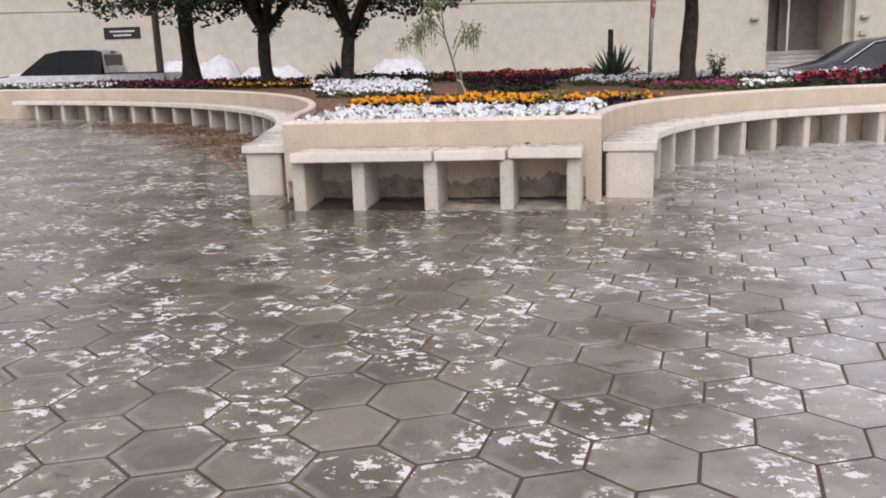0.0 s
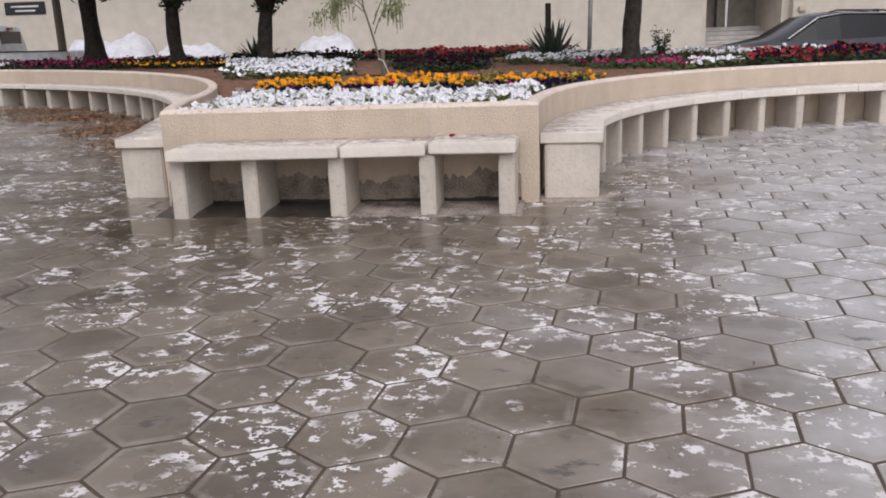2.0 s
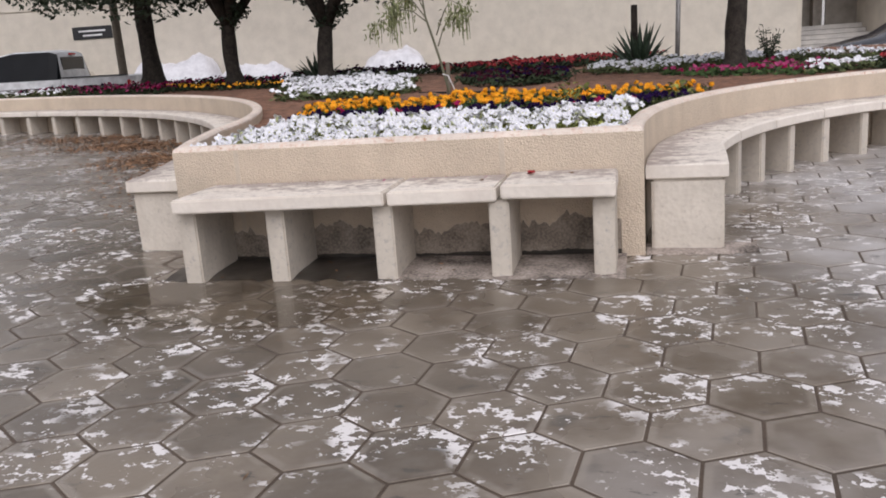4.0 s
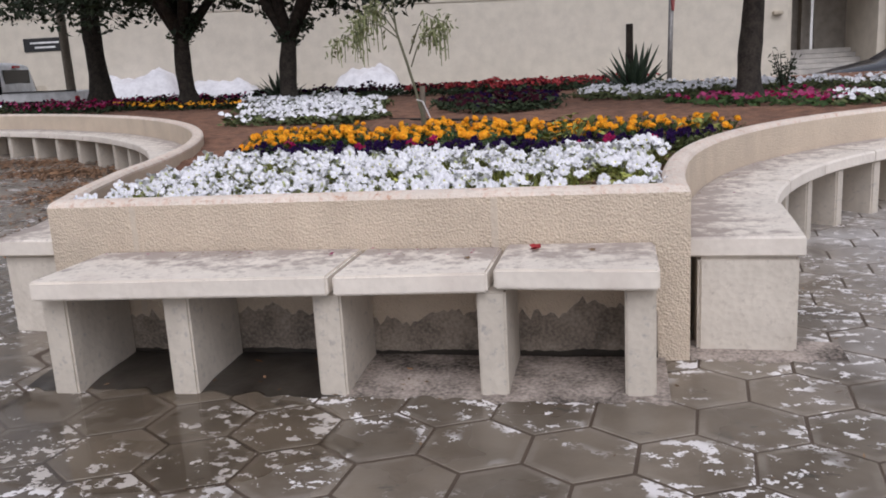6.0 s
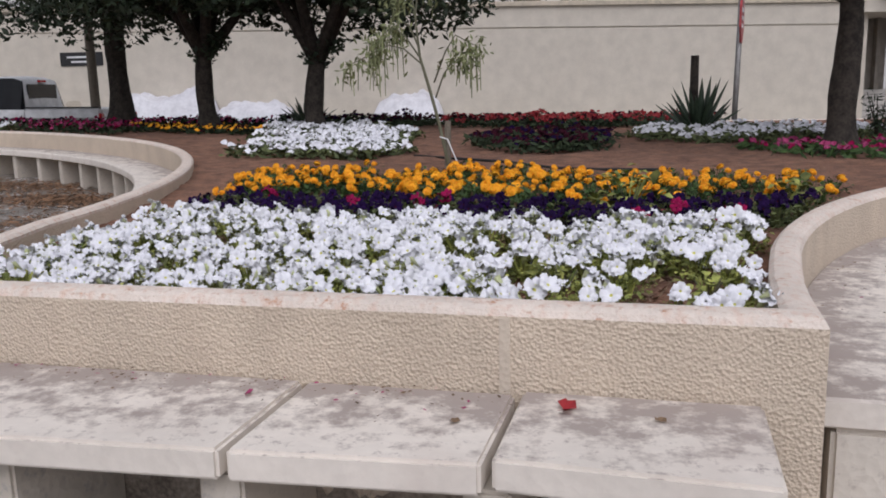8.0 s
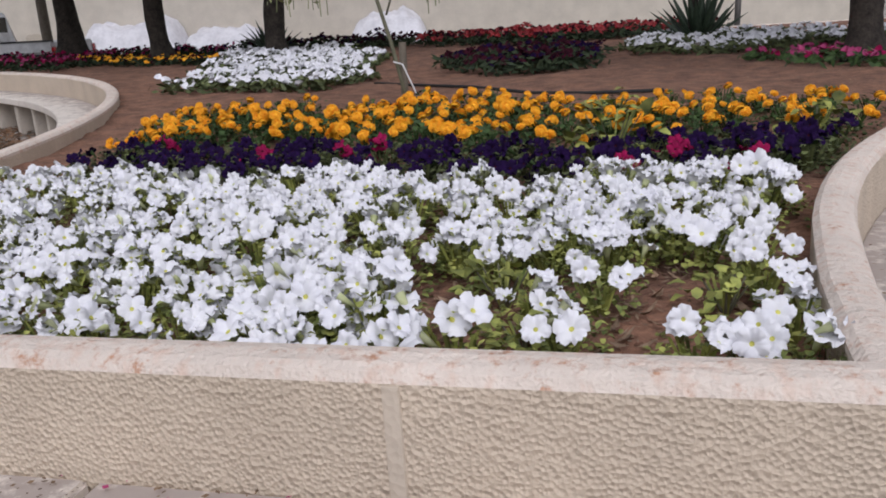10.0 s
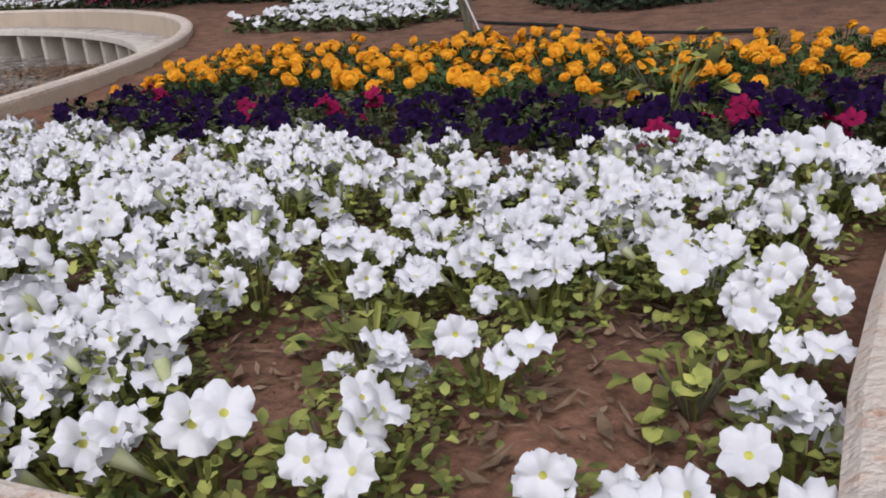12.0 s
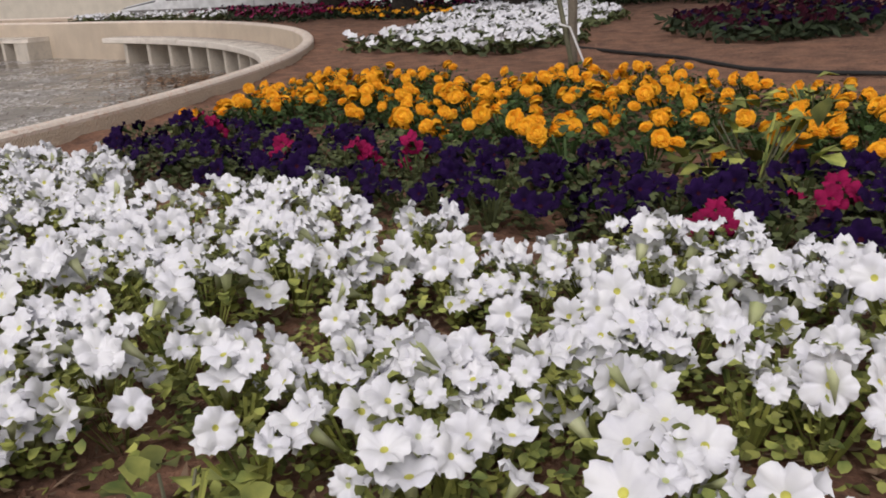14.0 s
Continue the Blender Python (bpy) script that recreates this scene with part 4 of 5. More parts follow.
plant_all(white_kinds, spots_in(FR, -2.3, 0.55, 8.02, 9.66, 0.156, lambda x, y: not sparse(x, y) and not bare(x, y) and y < white_back(x)), FR)
CLUMPS = ((0.08, 8.36), (0.46, 8.29), (0.03, 8.12), (0.27, 8.11), (0.37, 8.13), (0.24, 8.77), (0.42, 8.5), (-0.18, 8.57), (0.08, 8.58), (-0.07, 8.66),
          (-0.04, 8.27), (-0.17, 8.07), (-0.3, 8.66), (0.04, 8.78), (-0.07, 8.82), (0.15, 8.98), (-0.01, 8.97), (-0.27, 8.88), (-0.44, 8.11), (-0.3, 8.02), (-0.37, 8.19), (-0.5, 8.32), (-0.46, 8.01), (0.48, 8.08), (-0.52, 8.2))
corner_spots = [(x, y, 0.9 + 0.22 * FR.random()) for x, y in CLUMPS]
thin_spots = spots_in(FR, -2.3, 0.55, 8.05, 9.45, 0.178, lambda x, y: sparse(x, y) and not bare(x, y) and not (x > -0.34 and y < 9.0))
plant_all(sparse_kinds, thin_spots + corner_spots, FR)

purple_kinds = [plant_kind("petunia_plant", "deep purple petunia plant in bloom", "petunia", "purple petunias behind the white ones", FR, True,
                           M_OLIVE, purple_heads, n, 0.11, 0.115, 120, 0.026) for n in (4, 3, 5)]
magenta_kinds = [plant_kind("petunia_plant", "magenta petunia plant among the purple ones", "petunia", "purple petunias behind the white ones", FR, True,
                            M_OLIVE, magenta_heads, n, 0.085, 0.125, 90, 0.028) for n in (7, 6)]
MAGENTA = ((-1.08, 9.86), (-0.93, 9.93), (-1.47, 9.93), (0.24, 9.86), (0.06, 9.62), (0.49, 9.66), (-2.05, 10.1))
rows = spots_in(FR, -2.85, 1.05, 9.66, 10.85, 0.168, lambda x, y: white_back(x) + 0.12 < y < purple_back(x) and x > -2.2 - 0.9 * (y - 9.7)
                and all(math.hypot(x - a, y - b) > 0.1 for a, b in MAGENTA))
plant_all(purple_kinds, rows, FR)
plant_all(magenta_kinds, [(x, y, 0.95) for x, y in MAGENTA], FR)

marigold_kinds = [plant_kind("marigold_plant", "orange marigold plant with dense round flower heads", "marigold", "orange marigolds in the planter", FR, False,
                             M_DARKGREEN, marigold_heads, n, 0.12, 0.125, 90, 0.032, 0.25) for n in (3, 5, 4, 3)]
plant_all(marigold_kinds, spots_in(FR, -3.1, 1.15, 10.2, 11.95, 0.215, lambda x, y: purple_back(x) + 0.1 < y < marigold_back(x) and noise.noise((x * 2, y * 2, 1)) < 0.5
                                   and math.hypot(x + 0.03, y - 10.2) > 0.14 and x > -2.6 - 0.25 * (y - 10.4)), FR)


def broad_plant(x, y, size, label):
    rng = random.Random(int(x * 100))
    t = thing("mallow_plant", label, "plant", (x, y, soil_z(x, y)))
    s = foliage(rng, 46, 0.17 * size, 0.2 * size, 0.075 * size)
    part("foliage", s, M_GREEN, t, "", None, True)["kind"] = "stuff"
    for k in range(6):
        a, r = k * 1.05 + rng.random(), 0.1 * size
        part("stem", tube([(0, 0, -0.01), (r * 0.5 * math.cos(a), r * 0.5 * math.sin(a), 0.07 * size), (r * math.cos(a), r * math.sin(a), 0.15 * size)], [0.004, 0.003, 0.002], 5), M_TWIG, t)


broad_plant(0.0, 10.2, 1.15, "leafy green plant among the marigolds")
broad_plant(-0.05, 11.08, 0.9, "leafy green plant among the marigolds")
broad_plant(0.85, 10.6, 0.9, "leafy green plant beside the curved wall")
broad_plant(-0.14, 8.42, 0.6, "low green mallow plant in bare soil")
broad_plant(-0.05, 8.16, 0.45, "low round-leaved plant in bare soil")
broad_plant(0.34, 8.42, 0.5, "low round-leaved plant in bare soil")


def patch(label, poly, petals, density, height, seed, head=0.03, leaf=M_DARKGREEN):
    """A far bed of low flowers, too many to count."""
    rng = random.Random(seed)
    xs, ys = [p[0] for p in poly], [p[1] for p in poly]
    x0, x1, y0, y1 = min(xs), max(xs), min(ys), max(ys)
    blooms, leaves = Shape(), Shape()
    count = int((x1 - x0) * (y1 - y0) * density)
    for _ in range(count):
        x, y = x0 + rng.random() * (x1 - x0), y0 + rng.random() * (y1 - y0)
        edge = 0.18 * noise.noise((x * 2, y * 2, seed))
        if not inside(x + edge, y + edge, poly) or not inside(x, y, INNER):
            continue
        z = soil_z(x, y)
        h = height * (0.75 + 0.5 * noise.noise((x * 3, y * 3, seed + 2))) * (0.75 + 0.35 * rng.random())
        for _ in range(4):
            a = rng.random() * 6.28
            p = Vector((x + rng.gauss(0, 0.06), y + rng.gauss(0, 0.06), z + h * (0.15 + 0.75 * rng.random())))
            d = Vector((math.cos(a), math.sin(a), rng.gauss(0.3, 0.4))).normalized() * 0.05
            s = d.orthogonal().normalized() * 0.018
            leaves.add([tuple(p - d), tuple(p + s), tuple(p + d), tuple(p - s)], [(0, 1, 2, 3)])
        if rng.random() < 0.95:
            face = Vector((rng.gauss(0, 0.4), rng.gauss(-0.45, 0.4), 0.8)).normalized()
            m = flower_pose(Vector((x, y, z + h)), face, rng.random() * 360)
            r = head * (0.75 + 0.5 * rng.random())
            ring = [(r * math.cos(k * 1.0472) * (1.1 if k % 2 else 0.85), r * math.sin(k * 1.0472) * (1.1 if k % 2 else 0.85), rng.gauss(0, r * 0.15)) for k in range(6)]
            blooms.add([(0, 0, -r * 0.5)] + ring, [(0, k + 1, (k + 1) % 6 + 1) for k in range(6)], rng.randrange(len(petals)), m)
    t = thing("flower_bed", label, "flower bed", (0, 0, 0), 0, "flower beds in the planter", "stuff")
    part("foliage", leaves, leaf, t)["kind"] = "stuff"
    part("bloom", blooms, petals, t)["kind"] = "stuff"
    return t


patch("low white flowers round a tree foot", [(-4.2, 13.45), (-2.65, 13.2), (-2.4, 14.0), (-2.85, 15.2), (-2.9, 16.4), (-4.3, 18.3), (-6.0, 18.3), (-5.2, 16.2), (-4.3, 14.7)], [M_WHITE], 190, 0.15, 31, 0.032, M_OLIVE)
patch("dark purple flowers in a clump", [(-1.8, 14.5), (-1.2, 13.95), (-0.5, 14.05), (-0.35, 14.7), (-0.5, 15.8), (-1.2, 16.2), (-2.0, 15.4)], [M_PURPLE, M_DARKRED, M_DARKRED], 190, 0.2, 32, 0.03, M_DEEPGREEN)
patch("band of red flowers at the back of the planter", [(-3.4, 18.9), (-1.6, 18.2), (0.2, 18.2), (1.1, 19.4), (-3.3, 20.1)], [M_RED, M_RED, M_DARKRED], 150, 0.22, 33, 0.038, M_DEEPGREEN)
patch("dark purple flowers at the back of the planter", [(-6.2, 18.9), (-3.7, 18.6), (-3.4, 19.9), (-6.5, 19.7)], [M_PURPLE, M_DARKRED, M_DARKRED], 150, 0.24, 34, 0.03, M_DEEPGREEN)
patch("white flowers round the agave", [(-0.2, 15.6), (0.9, 14.7), (1.6, 15.6), (3.3, 15.2), (4.7, 14.8), (4.9, 15.6), (3.1, 16.2), (1.3, 17.1), (-0.2, 16.7)], [M_WHITE], 150, 0.17, 35, 0.032, M_OLIVE)
patch("pink flowers round a tree foot", [(0.75, 14.4), (1.4, 13.5), (2.2, 12.95), (3.1, 13.5), (2.7, 14.4), (1.5, 14.8)], [M_PINK, M_PINK, M_MAGENTA], 110, 0.13, 36)
patch("orange and dark flowers under the trees", [(-8.9, 18.3), (-7.4, 17.3), (-5.8, 16.7), (-5.5, 17.3), (-7.0, 18.3), (-8.7, 19.2)], [M_ORANGE, M_ORANGE, M_DARKRED], 110, 0.13, 37, 0.03, M_DEEPGREEN)
patch("pink and plum flowers along the curved wall", [(-10.4, 17.6), (-8.0, 16.9), (-7.9, 17.7), (-8.9, 18.4), (-10.4, 18.6)], [M_PINK, M_MAGENTA, M_DARKRED], 120, 0.17, 42, 0.03, M_DEEPGREEN)
patch("pink and purple flowers under the trees", [(-12.5, 18.4), (-8.8, 18.5), (-6.4, 18.5), (-6.6, 19.6), (-12.0, 19.2)], [M_MAGENTA, M_PINK, M_PURPLE, M_DARKRED], 120, 0.2, 38, 0.03, M_DEEPGREEN)
patch("white flowers along the curved wall", [(-15.2, 17.8), (-12.4, 17.8), (-10.6, 17.5), (-10.6, 18.2), (-15.2, 18.8)], [M_WHITE], 110, 0.18, 39, 0.032, M_OLIVE)
patch("red and dark flowers along the curved wall", [(3.0, 12.4), (4.9, 12.8), (5.3, 13.6), (5.2, 14.4), (3.3, 13.8)], [M_RED, M_RED, M_DARKRED, M_PURPLE], 190, 0.24, 40, 0.036, M_DEEPGREEN)
patch("white flowers near the curved wall", [(2.2, 12.9), (3.2, 13.1), (3.5, 14.0), (2.5, 13.6)], [M_WHITE], 130, 0.16, 41, 0.032, M_OLIVE)


def mulch():
    rng = random.Random(51)
    s = Shape()
    for _ in range(7000):
        if rng.random() < 0.65:
            x, y = -2.3 + 2.9 * rng.random(), 7.9 + 1.7 * rng.random()
        else:
            x, y = -5.5 + 7 * rng.random(), 9.2 + 6 * rng.random()
        if not inside(x, y, INNER):
            continue
        a, ln, w = rng.random() * 6.28, 0.006 + 0.02 * rng.random() ** 2, 0.002 + 0.003 * rng.random()
        d, q = Vector((math.cos(a), math.sin(a), rng.gauss(0, 0.2))) * ln, Vector((-math.sin(a), math.cos(a), 0.2)) * w
        p = Vector((x, y, soil_z(x, y) + 0.008))
        s.add([tuple(p - d), tuple(p + q), tuple(p + d), tuple(p - q)], [(0, 1, 2, 3)])
    for _ in range(420):
        x, y = -1.2 + 1.75 * rng.random(), 7.98 + 1.1 * rng.random()
        if not inside(x, y, INNER):
            continue
        a, ln = rng.random() * 6.28, 0.014 + 0.02 * rng.random()
        d, q = Vector((math.cos(a), math.sin(a), rng.gauss(0, 0.25))) * ln, Vector((-math.sin(a), math.cos(a), 0.3)) * ln * 0.3
        p = Vector((x, y, soil_z(x, y) + 0.012))
        up = Vector((0, 0, ln * 0.25))
        s.add([tuple(p - d + up), tuple(p + q), tuple(p + d + up), tuple(p - q), tuple(p - up * 0.4)], [(0, 4, 1), (1, 4, 2), (2, 4, 3), (3, 4, 0)])
    tagged(part("mulch", s, M_STRAW), "dry leaf and bark scraps on the soil", "mulch", "", "stuff")


mulch()


def clods():
    """Crumbs and small clods of earth on the bare soil of the front bed."""
    rng = random.Random(52)
    s = Shape()
    for _ in range(3600):
        x, y = -2.3 + 2.9 * rng.random(), 7.9 + 1.7 * rng.random()
        if not inside(x, y, INNER):
            continue
        r = 0.0025 + 0.009 * rng.random() ** 3
        p = Vector((x, y, soil_z(x, y) + r * 0.3))
        vs = [tuple(p + Vector(d) * r * (0.7 + 0.6 * rng.random())) for d in ((1, 0, 0), (0, 1, 0), (-1, 0, 0), (0, -1, 0), (0.2, 0.1, 0.8))]
        s.add(vs, [(0, 1, 4), (1, 2, 4), (2, 3, 4), (3, 0, 4)], 0 if rng.random() < 0.8 else 1)
    tagged(part("soil_clods", s, [M_SOIL, M_DRY]), "loose crumbs and clods of reddish soil", "soil crumbs", "", "stuff")


clods()

hose = part("drip_hose", tube([(x, y, soil_z(x, y) + 0.014) for x, y in ((-2.25, 13.75), (-1.7, 13.3), (-1.2, 13.0), (-0.7, 12.62), (-0.3, 12.42), (0.2, 12.3))], [0.012] * 6, 7), M_RUBBER, None, "", None, True)
tagged(hose, "black drip irrigation hose lying on the soil", "hose")


# ---- street furniture ----
def pole_with_sign(x, y):
    z = ground_z(x, 15) - 0.1
    p = thing("road_sign", "red and white road sign seen edge-on on a steel pole", "road sign", (x, y, z))
    part("pole", tube([(0, 0, 0), (0.06, 0, 2.95)], [0.05, 0.045], 10), M_STEEL, p, "", None, True)
    ring = [(0.44 * math.cos(radians(22.5 + 45 * k)), 0.44 * math.sin(radians(22.5 + 45 * k))) for k in range(8)]
    vs = [(a, d, b) for d in (-0.012, 0.012) for a, b in ring]
    fs = [tuple(range(8))[::-1], tuple(range(8, 16))] + [(k, (k + 1) % 8, (k + 1) % 8 + 8, k + 8) for k in range(8)]
    plate = part("sign_plate", Shape().add(vs, fs), M_REDPAINT, p, "octagonal red plate", pose(0.07, -0.06, 2.47, 0, 0, 82))
    for k, zz in enumerate((0.13, 0.0, -0.13)):
        part("lettering_bar", block(-0.2 + 0.03 * k, 0.2 - 0.03 * k, -0.02, -0.0125, zz - 0.035, zz + 0.035, 0.002), M_WHITEPAINT, plate)


pole_with_sign(1.29, 21.3)
lamp_post = thing("lamp_post", "plain grey-brown steel lamp post behind the planter", "lamp post", (-11.25, 20.9, 0))
part("shaft", tube([(0, 0, -0.1), (0, 0, 0.5), (-0.02, 0, 6.5)], [0.12, 0.10, 0.07], 12), M_WOOD, lamp_post, "", None, True)
part("base_plate", block(-0.2, 0.2, -0.2, 0.2, -0.15, 0.03), M_STEEL, lamp_post)


def on_wall(name, label, category):
    t = thing(name, label, category)
    t.matrix_basis = STREET
    return t


name_plate = on_wall("street_name_plate", "small black street name plate with pale border on the wall", "street sign")
ps = -20.4
pz = street_z(ps) + 2.02
part("plate", block(ps - 0.62, ps + 0.62, -0.03, -0.004, pz - 0.19, pz + 0.19, 0.01), M_BLACKPAINT, name_plate)
for z0, w in ((0.05, 0.42), (-0.08, 0.3)):
    part("lettering_bar", block(ps - w, ps + w, -0.036, -0.031, pz + z0 - 0.02, pz + z0 + 0.03, 0.001), M_WHITEPAINT, name_plate)
for s in (GATE0 - 0.32, GATE1 + 0.3):
    lamp = on_wall("wall_lamp", "small box lamp on the wall beside the gate", "wall lamp")
    tagged(lamp, group="lamps beside the gate")
    part("housing", block(s - 0.14, s + 0.14, -0.17, -0.003, street_z(s) + 2.02, street_z(s) + 2.12, 0.015), M_COPING, lamp)
meter = on_wall("meter_box", "small pale meter box on the wall beside the gate", "meter box")
part("cabinet", block(GATE1 + 0.16, GATE1 + 0.4, -0.12, -0.003, street_z(4) + 1.45, street_z(4) + 1.6, 0.01), M_COPING, meter)
part("pipe", tube([(GATE1 + 0.3, -0.05, street_z(4) + 0.2), (GATE1 + 0.3, -0.05, street_z(4) + 0.95)], [0.03, 0.03], 8), M_STEEL, meter)


M_PATCH = material("mended_render", (0.52, 0.46, 0.375), 0.85, (0.43, 0.375, 0.30), 3, 0.6, 0.2, 40)


def mound(s, v, w, h, seed):
    """A heap under a white sheet, leaning on the foot of the wall."""
    m = on_wall("covered_heap", "lumpy heap under a white tarpaulin at the foot of the wall", "covered heap")
    tagged(m, group="covered heaps along the wall")
    vs, fs, nx, ny = [], [], 26, 10
    for j in range(ny + 1):
        for i in range(nx + 1):
            u, t = i / nx * 2 - 1, j / ny
            hh = h * max(0, 1 - abs(u) ** 6.0) * max(0, min(1, t * 2.6)) ** 0.55
            hh *= 0.88 + 0.34 * noise.noise((u * 1.6 + seed, t * 1.5, seed)) + 0.12 * noise.noise((u * 6, t * 6, seed))
            vs.append((s + u * w / 2, v - 1.3 + 1.25 * t, street_z(s) + 0.11 + max(0, hh)))
    for j in range(ny):
        for i in range(nx):
            fs.append((j * (nx + 1) + i, j * (nx + 1) + i + 1, (j + 1) * (nx + 1) + i + 1, (j + 1) * (nx + 1) + i))
    part("tarpaulin", Shape().add(vs, fs), M_SHEET, m, "", None, True)


def wall_patch(s, z, w, h, seed):
    """A darker patch where the render was mended."""
    t = on_wall("mended_patch", "brownish mended patch of render low on the street wall", "wall patch")
    ring = []
    for k in range(40):
        a = 2 * math.pi * k / 40
        f = (abs(math.cos(a)) ** 4 + abs(math.sin(a)) ** 4) ** -0.25 * (1 + 0.12 * noise.noise((math.cos(a) * 2, math.sin(a) * 2, seed)))
        ring.append((s + w / 2 * f * math.cos(a), -0.006, z + h / 2 * f * math.sin(a)))
    part("render_coat", Shape().add(ring, [tuple(range(40))]), M_PATCH, t)


wall_patch(-22.2, 1.2, 1.3, 0.62, 2)
wall_patch(-20.77, 1.17, 0.44, 0.28, 6)
mound(-17.8, 0, 2.8, 1.12, 3.4)
mound(-15.3, 0, 2.4, 0.72, 9)
mound(-11.1, 0, 2.1, 0.86, 5)


def island():
    """The planted strip between the plaza and the road."""
    t = thing("traffic_island", "kerbed planting strip with tan soil beside the road", "traffic island", (0, 0, 0), 4)
    z = ground_z(8, 15)
    path = [(7.2, 13.75), (22, 13.75), (22, 15.5), (7.2, 15.5), (6.6, 15.1), (6.6, 14.2)]
    part("kerb", sweep(path, [(0, z - 0.3), (-0.15, z - 0.3), (-0.15, z + 0.11), (-0.02, z + 0.12), (0, z + 0.1)], True), M_KERB, t)
    inner = offset_poly(path, 0.1)
    part("strip_soil", Shape().add([(x, y, z + 0.08) for x, y in inner], [tuple(range(len(inner)))]), M_STRAW, t)
    rng = random.Random(61)
    bed = thing("flower_bed", "small clump of red flowers round a staked sapling", "flower bed", (7.45, 15.72, z + 0.08), 0, "", "stuff")
    blooms, leaves = Shape(), Shape()
    for _ in range(420):
        a, r = rng.random() * 6.28, 0.5 * rng.random() ** 0.5
        p = Vector((r * math.cos(a) * 1.2, r * math.sin(a), 0.04 + 0.16 * (1 - r) * (0.6 + 0.4 * rng.random())))
        ring = [(p.x + 0.035 * math.cos(k * 1.0472), p.y + 0.035 * math.sin(k * 1.0472), p.z + rng.gauss(0, 0.012)) for k in range(6)]
        blooms.add([tuple(p - Vector((0, 0, 0.02)))] + ring, [(0, k + 1, (k + 1) % 6 + 1) for k in range(6)])
        q = p - Vector((0, 0, 0.03))
        leaves.add([(q.x - 0.05, q.y, q.z), (q.x, q.y - 0.02, q.z), (q.x + 0.05, q.y, q.z + 0.02), (q.x, q.y + 0.02, q.z)], [(0, 1, 2, 3)])
    part("bloom", blooms, M_RED, bed)["kind"] = "stuff"
    part("foliage", leaves, M_DARKGREEN, bed)["kind"] = "stuff"
    st = thing("young_tree", "thin bare young tree tied to a wooden stake", "sapling", (7.5, 15.76, z + 0.08))
    part("stake", tube([(0, 0, -0.1), (0.02, 0, 1.25)], [0.035, 0.03], 8), M_WOOD, st)
    part("stem", tube([(-0.05, 0, 0), (-0.06, 0, 0.8), (-0.02, 0, 1.4), (-0.2, 0, 1.35)], [0.015, 0.013, 0.009, 0.004], 6), M_TWIG, st)
    part("crown", leaf_cloud(rng, [((-0.1, 0, 1.33), 0.16)], 60, 0.04), M_POD, st)["kind"] = "stuff"


island()


# ---- greenery behind the wall ----
def hedge(s0, s1, v, z, h, seed, mat):
    rng = random.Random(seed)
    t = on_wall("shrub", "untidy shrub growing above the compound wall", "shrub")
    tagged(t, group="shrubs behind the wall")
    base = street_z((s0 + s1) / 2)
    part("stem", tube([((s0 + s1) / 2, v, base), ((s0 + s1) / 2, v, base + z)], [0.06, 0.04], 7), M_BARK, t)
    centres = [((s0 + (s1 - s0) * rng.random(), v + rng.gauss(0, 0.3), base + z + h * rng.random()), 0.45) for _ in range(9)]
    part("crown", leaf_cloud(rng, centres, 1300, 0.07), mat, t)


hedge(-8.2, -6.2, 1.4, 3.5, 0.8, 71, M_PALM)
hedge(-4.4, -2.6, 1.0, 3.3, 0.5, 72, M_LEAF)
hedge(-2.6, -1.0, 1.3, 3.4, 0.8, 73, M_PALM)


def palm(s, v, z):
    rng = random.Random(81)
    t = on_wall("palm_tree", "date palm with dry hanging fronds behind the wall", "palm tree")
    b = street_z(s)
    part("trunk", tube([(s, v, b), (s, v, b + z)], [0.28, 0.24], 12), M_BARK, t, "", None, True)
    for i in range(26):
        a, droop = i * 2.4, 0.3 + 1.4 * (i / 26)
        pts = [Vector((s, v, b + z)) + Vector((math.cos(a) * 2.0 * f * math.cos(droop * f - 0.4), math.sin(a) * 2.0 * f * math.cos(droop * f - 0.4), 1.1 * f - droop * 1.9 * f * f)) for f in (0, 0.25, 0.5, 0.75, 1)]
        fr = tube([tuple(p) for p in pts], [0.03, 0.025, 0.02, 0.012, 0.005], 5)
        for _ in range(50):
            f = 0.15 + 0.85 * rng.random()
            k = min(3, int(f * 4))
            p = pts[k].lerp(pts[k + 1], f * 4 - k)
            d = (pts[k + 1] - pts[k]).normalized()
            q = p + (d.cross(Vector((0, 0, 1))) * rng.choice((-1, 1)) + d * 0.5 + Vector((0, 0, -0.5 * rng.random()))) * 0.4
            fr.add([tuple(p - d * 0.015), tuple(p + d * 0.015), tuple(q)], [(0, 1, 2)])
        part("frond", fr, M_PALM, t)


palm(-0.65, 7.5, 5.7)


# ---- vehicles ----
def loft(sections, lo, hi):
    """Skins rings of equal length between two indices of each ring."""
    s = Shape()
    k = hi - lo
    for ring in sections:
        s.v += ring[lo:hi + 1]
    n = k + 1
    for i in range(len(sections) - 1):
        for q in range(k):
            s.f.append((i * n + q, i * n + q + 1, (i + 1) * n + q + 1, (i + 1) * n + q))
            s.k.append(0)
    return s


